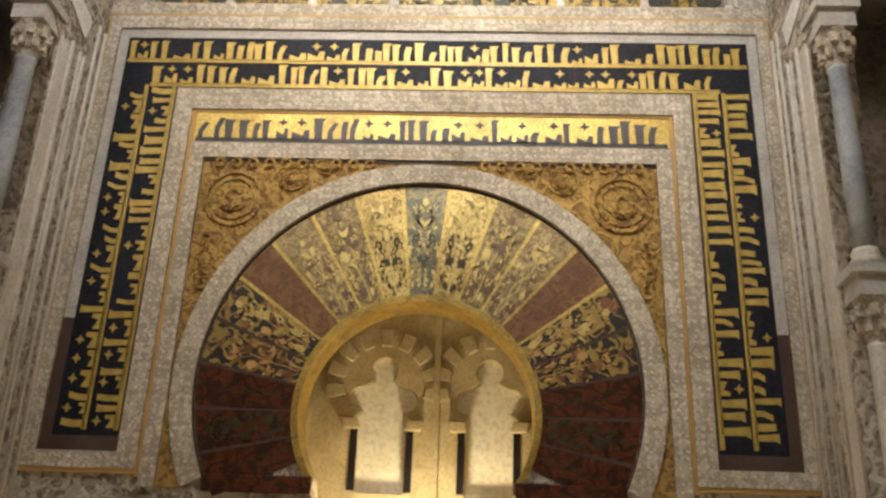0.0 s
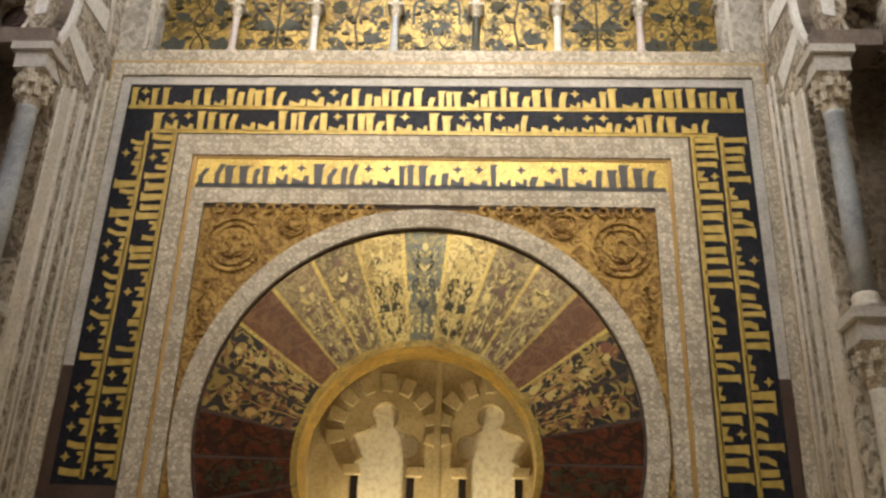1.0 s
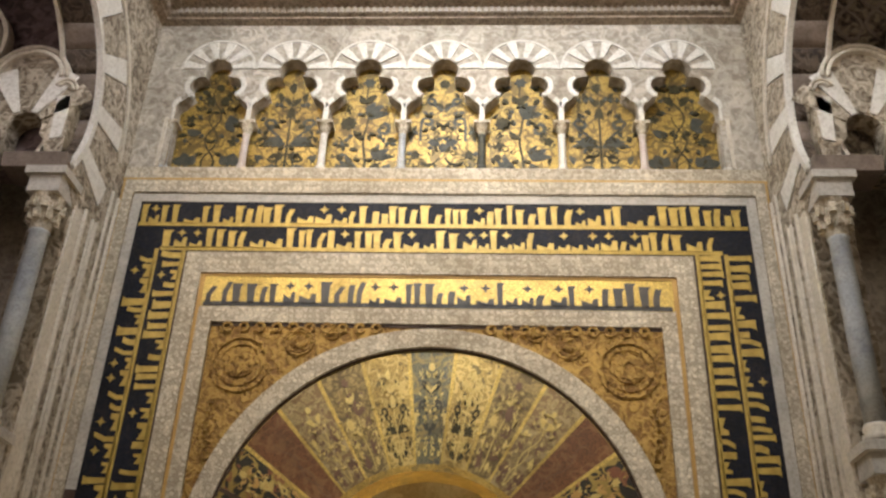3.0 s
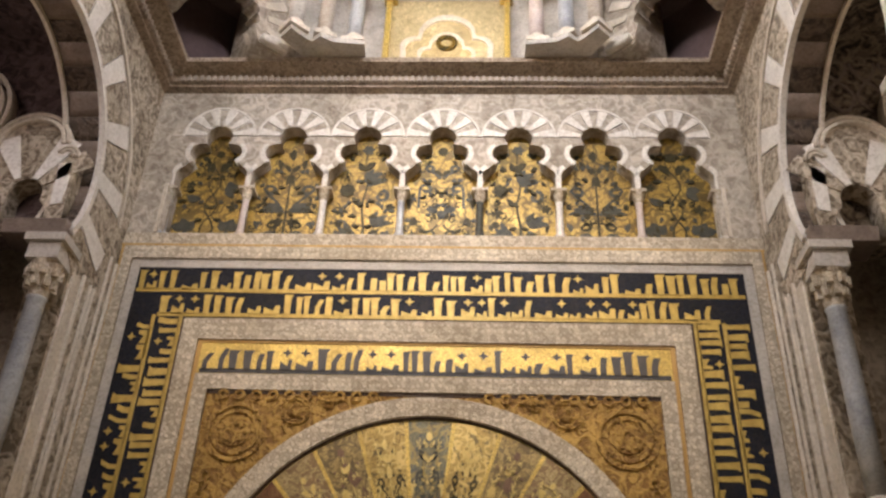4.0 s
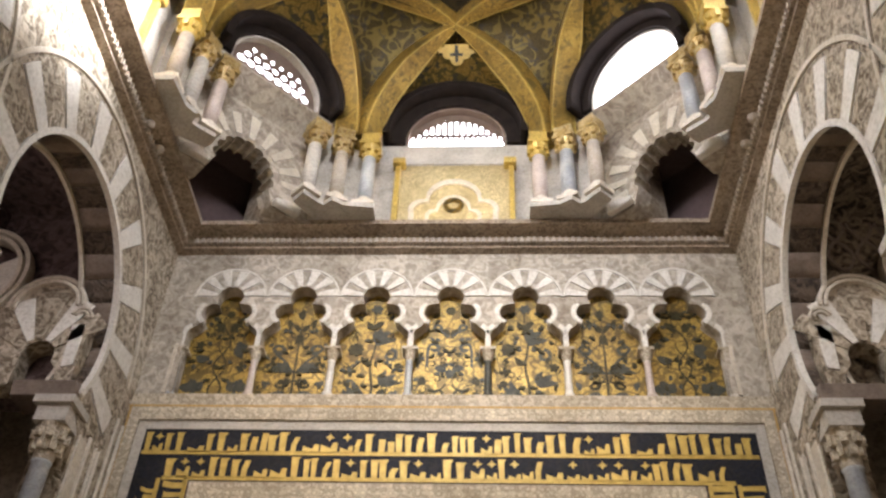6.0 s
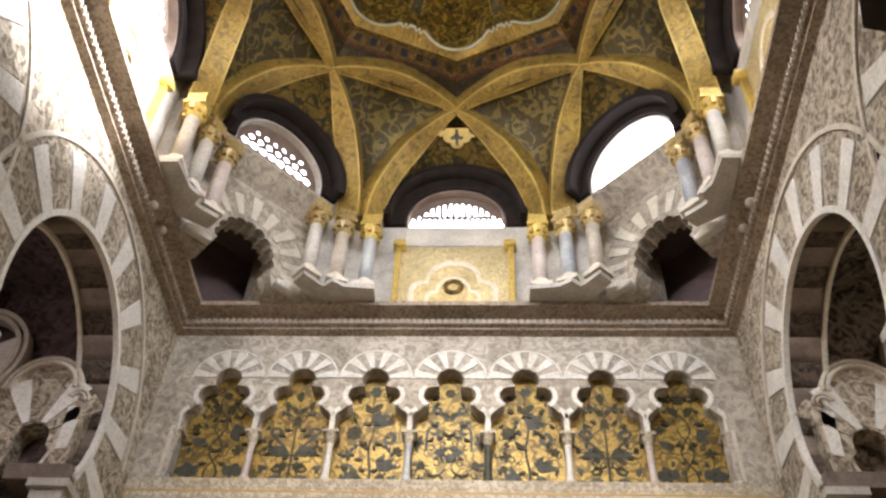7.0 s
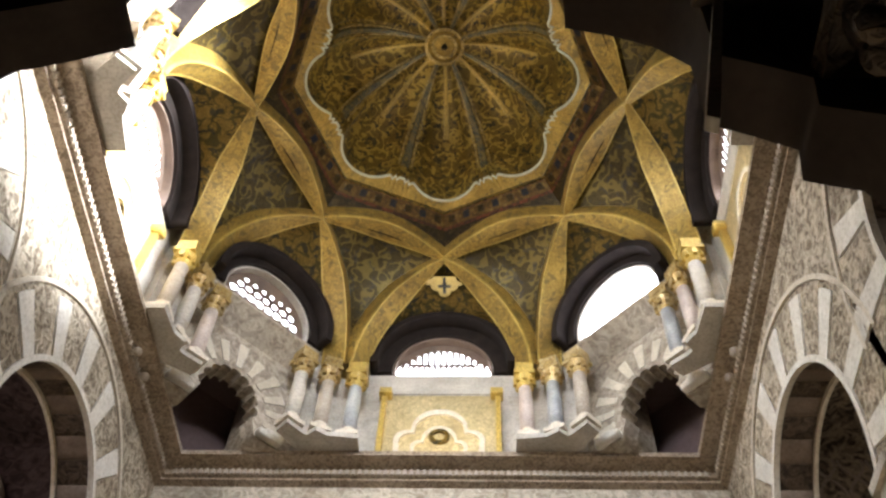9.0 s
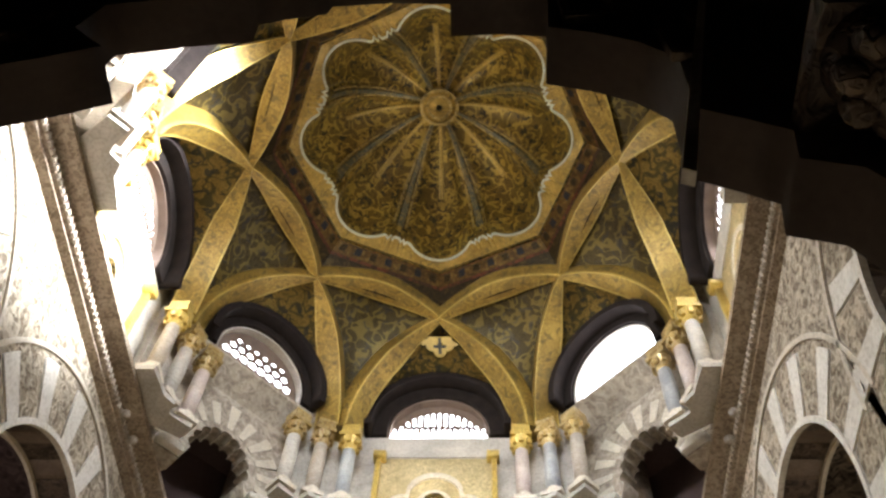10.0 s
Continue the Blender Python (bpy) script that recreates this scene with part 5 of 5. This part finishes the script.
for j in range(NV + 1):
    t = j / NV * math.pi / 2
    row = []
    for i in range(NPHI):
        phi = 360 * i / NPHI
        flute = 0.07 * math.cos(radians(8 * phi)) * math.sin(2 * t)
        crease = 0.05 * math.exp(-((((phi) % 45) - 22.5) / 4.0) ** 2) * math.sin(2 * t)
        rr = lobe_radius(phi) * (1 - j / NV * 0.15 * (1 - j / NV)) * math.cos(t) if j < NV else 0.02
        row.append(bm.verts.new(polar(max(rr, 0.02), phi, 13.515 + 1.454 * math.sin(t) * (1 + flute * 0.6) - crease)))
    rows.append(row)
for a, b in zip(rows, rows[1:]):
    for i in range(NPHI):
        bm.faces.new((a[i], a[(i + 1) % NPHI], b[(i + 1) % NPHI], b[i]))
bm.faces.new(rows[-1])
part("shell", bm, DOMEMOSAIC, dome, "olive-gold fluted mosaic shell", True)
bm = bmesh.new()
oct_r = [2.000 * math.cos(radians(22.5)) / math.cos(radians(((360 * i / NPHI) % 45) - 22.5)) for i in range(NPHI)]
o1 = [bm.verts.new(polar(oct_r[i], 360 * i / NPHI, Z_RING)) for i in range(NPHI)]
o2 = [bm.verts.new(polar(lobe_radius(360 * i / NPHI), 360 * i / NPHI, 13.515)) for i in range(NPHI)]
for i in range(NPHI):
    bm.faces.new((o1[i], o1[(i + 1) % NPHI], o2[(i + 1) % NPHI], o2[i]))
part("rim_field", bm, GOLD, dome, "gold mosaic field round the scallops")
path = [polar(lobe_radius(360 * i / NPHI), 360 * i / NPHI, 13.499) for i in range(NPHI)]
put("scallop_line", sweep("scallop_line", path, [(-0.015, -0.016), (0.015, -0.016), (0.015, 0.016), (-0.015, 0.016)], SCALLOP, [Vector((0, 0, 1))] * NPHI, True), dome, "pale scalloped line")
path = [polar(2.000, 45 * i, Z_RING - 0.01) for i in range(8)]
put("octagon_line", sweep("octagon_line", path, [(-0.02, -0.02), (0.02, -0.02), (0.02, 0.02), (-0.02, 0.02)], GOLD_DIM, [Vector((0, 0, 1))] * 8, True), dome, "thin dull gold octagon line")


def dome_point(phi, u):
    """u: 0 rim, 1 apex."""
    t = u * math.pi / 2
    flute = 0.07 * math.cos(radians(8 * phi)) * math.sin(2 * t)
    crease = 0.05 * math.exp(-((((phi) % 45) - 22.5) / 4.0) ** 2) * math.sin(2 * t)
    return polar(lobe_radius(phi) * (1 - u * 0.15 * (1 - u)) * math.cos(t), phi, 13.515 + 1.454 * math.sin(t) * (1 + flute * 0.6) - crease - 0.012)


def dome_strip(name, phi, u0, u1, w0, w1, mat, label, thick=0.02):
    pts = [dome_point(phi, u0 + (u1 - u0) * i / 10) for i in range(11)]
    bm = bmesh.new()
    prev = None
    for i, p in enumerate(pts):
        w = w0 + (w1 - w0) * i / 10
        sd = Vector((-math.sin(radians(phi)), math.cos(radians(phi)), 0)) * w / 2
        inw = (Vector((0, YC, 13.084)) - p).normalized() * thick
        cur = [bm.verts.new(q) for q in (p - sd, p + sd, p + sd * 0.7 + inw, p - sd * 0.7 + inw)]
        if prev:
            for a in range(4):
                bm.faces.new((prev[a], prev[(a + 1) % 4], cur[(a + 1) % 4], cur[a]))
        prev = cur
    part(name, bm, mat, dome, label)


for k in range(8):
    dome_strip("fluted_ridge", 22.5 + 45 * k, 0.12, 0.93, 0.12, 0.04, BLUEGREY, "slate-blue zigzag ridge")
    for s in (-1, 1):
        dome_strip("ridge_edge", 22.5 + 45 * k + s * 3.6, 0.12, 0.90, 0.035, 0.02, CREAMGOLD, "pale edge line", 0.016)
    dome_strip("gold_ray", 45 * k, 0.45, 0.92, 0.08, 0.04, GOLD_PLAIN, "bright gold ray")
bm = bmesh.new()
add_lathe(bm, [(0.27, 14.839), (0.27, 14.904), (0.30, 15.022)], 0, YC, 32)
part("boss", bm, GOLD, dome, "gold boss", True)
for r in (0.27, 0.17):
    path = [polar(r, 15 * i, 14.834) for i in range(24)]
    put("boss_ring", sweep("boss_ring", path, [(-0.02, -0.02), (0.02, -0.02), (0.02, 0.02), (-0.02, 0.02)], CREAMGOLD, [Vector((0, 0, 1))] * 24, True), dome, "pale ring")
bm = bmesh.new()
star = []
for i in range(16):
    star.append(polar(0.065 if i % 2 == 0 else 0.035, 22.5 * i, 14.823))
bm.faces.new([bm.verts.new(p) for p in star])
bmesh.ops.solidify(bm, geom=bm.faces[:], thickness=0.015)
part("star", bm, VINE_BLUE, dome, "dark star at the crown")

crest = thing("crown_motif", "small gilt crown-shaped mosaic motif with a blue cross, on the vault", "mosaic motif")
down = Matrix(((1, 0, 0, 0), (0, 1, 0, -0.66), (0, 0, -1, 12.62), (0, 0, 0, 1)))
cr = [[(x, y) for x, y in arc(q * 0.11, 0.0, 0.085, 0, 360, 14)[:-1]] for q in (-1, 1)] + [arc(0, 0.10, 0.09, 0, 360, 14)[:-1], rect(-0.17, -0.16, 0.17, -0.06)] + [petal(q * 0.12, -0.1, 0.16, 0.06, 90 - q * 60) for q in (-1, 1)]
put("crown", flat_mesh("crown", cr, 0.012, LETTER, down), crest, "gilt crown")
put("cross", flat_mesh("cross", [rect(-0.022, -0.15, 0.022, 0.13), rect(-0.09, -0.02, 0.09, 0.025)], 0.02, VINE_BLUE, down), crest, "blue-grey cross")
# added outer shell that closes the corners behind the drum and keeps the sky out
bm = bmesh.new()
for x0, y0, x1, y1 in ((-4.9, 0.55, 4.9, 0.75), (-4.9, 2 * YC - 1.2, 4.9, 2 * YC - 1.0), (-4.9, 2 * YC - 1.0, -4.7, 0.55), (4.7, 2 * YC - 1.0, 4.9, 0.55)):
    add_box(bm, x0, y0, 9.5, x1, y1, 15.5)
tagged(put("wall_drum_shell", mesh_of("wall_drum_shell", bm, DARKWALL)), "plain shell added behind the drum to close off the sky", "wall", kind="structure")
# ledge slabs added to close the ring under the shell
bm = bmesh.new()
for x0, y0, x1, y1 in ((-4.7, 0.05, 4.7, 0.55), (-4.7, 2 * YC - 1.0, -HW - 0.05, 0.05), (HW + 0.05, 2 * YC - 1.0, 4.7, 0.05)):
    add_box(bm, x0, y0, 9.62, x1, y1, 9.69)
tagged(put("floor_drum_ledge", mesh_of("floor_drum_ledge", bm, GREYSTONE)), "stone ledge added behind the cornice to close the ring", "ledge", kind="structure")
# ---------------------------------------------------------------- roof over all, floor, ground
bm = bmesh.new()
add_box(bm, -HW - 3.2, -16, 15.5, HW + 3.2, 1.9, 15.7)
tagged(put("ceiling_roof", mesh_of("ceiling_roof", bm, DARKWALL)), "roof above the vault", "ceiling", kind="structure")
bm = bmesh.new()
add_box(bm, -HW - 3.2, -16, -0.2, HW + 3.2, 1.9, -0.02)
tagged(put("floor", mesh_of("floor", bm, FLOOR)), "polished marble floor", "floor", kind="structure")
bm = bmesh.new()
add_box(bm, -HW - 3.2, -16.2, -0.2, HW + 3.2, -16, 15.7)
add_box(bm, -HW - 3.4, -16, -0.2, -HW - 3.2, -7.8, 15.7)
add_box(bm, HW + 3.2, -16, -0.2, HW + 3.4, -7.8, 15.7)
tagged(put("wall_back", mesh_of("wall_back", bm, DARKWALL)), "dim walls of the prayer hall behind the camera", "wall", kind="structure")

# ---------------------------------------------------------------- entrance screen overhead
SOUTH = wall_frame((0, YS, 0), (0, -1, 0))
steps = [(-4.2, 3.0), (-1.75, 3.6), (-1.42, 4.5), (-1.12, 5.12)]
steps += [(-0.95, 5.22), (-0.77, 5.36), (-0.97, 5.62), (-0.97, 5.96), (-0.70, 6.06), (-0.41, 6.13), (-0.44, 6.41), (-0.30, 6.50), (-0.14, 6.58), (-0.13, 6.72)]
steps += [(0.17, 6.76), (0.47, 6.72), (0.48, 6.15), (0.70, 6.17), (0.90, 6.12), (0.86, 5.49), (1.02, 5.40), (1.16, 5.28), (1.26, 5.09), (1.22, 4.63), (1.35, 4.53), (1.44, 4.45), (1.40, 4.27), (1.54, 4.21), (1.64, 3.9), (1.70, 3.2), (4.2, 3.0)]
screen = slab("wall_south", [steps + [(4.2, 15.5), (-4.2, 15.5)]], 0.0, 0.22, SCREEN_SHADE, SOUTH)
tagged(screen, "carved stepped arch of the entrance screen overhead, shade painted near black", "wall", kind="structure")
# dark soffit stone stands in for shade on the blocks
for x, z, w, h in ((-0.62, 6.35, 0.10, 0.24), (-0.24, 6.85, 0.10, 0.22), (0.62, 6.5, 0.12, 0.26), (1.02, 5.75, 0.10, 0.44), (1.30, 5.3, 0.07, 0.5), (-1.2, 5.6, 0.12, 0.3)):
    p = slab("carved_block", [rect(x - w, z - h / 2, x + w, z + h / 2), rect(x - w * 0.7, z - h * 0.36, x + w * 0.7, z + h * 0.36)], 0.22, 0.25, SOFFIT_DARK, SOUTH, screen, "carved block, shade painted dark")
slab("pale_strip", [[(1.08, 4.13), (1.11, 4.11), (1.48, 5.71), (1.45, 5.71)]], 0.22, 0.26, GREYSTONE, SOUTH, screen, "pale moulding strip")
# corbel's shade is put into its dark colour too
corbel = thing("corbel_capital", "carved corbel capital on the entrance screen, shade painted dark", "capital", matrix=pose(1.62, YS - 0.42, 4.10))
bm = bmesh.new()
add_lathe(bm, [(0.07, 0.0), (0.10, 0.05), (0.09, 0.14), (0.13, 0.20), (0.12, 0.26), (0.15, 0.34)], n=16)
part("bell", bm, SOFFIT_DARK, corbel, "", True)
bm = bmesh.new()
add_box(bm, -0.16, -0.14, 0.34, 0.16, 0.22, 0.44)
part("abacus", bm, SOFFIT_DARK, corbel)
for k in range(8):
    a = math.pi * k / 4
    bm = bmesh.new()
    bmesh.ops.create_icosphere(bm, subdivisions=2, radius=0.045, matrix=Matrix.Translation((0.12 * math.cos(a), 0.12 * math.sin(a), 0.20)) @ Matrix.Diagonal((1, 1, 1.6, 1)))
    part("leaf", bm, SOFFIT_DARK, corbel, "", True)
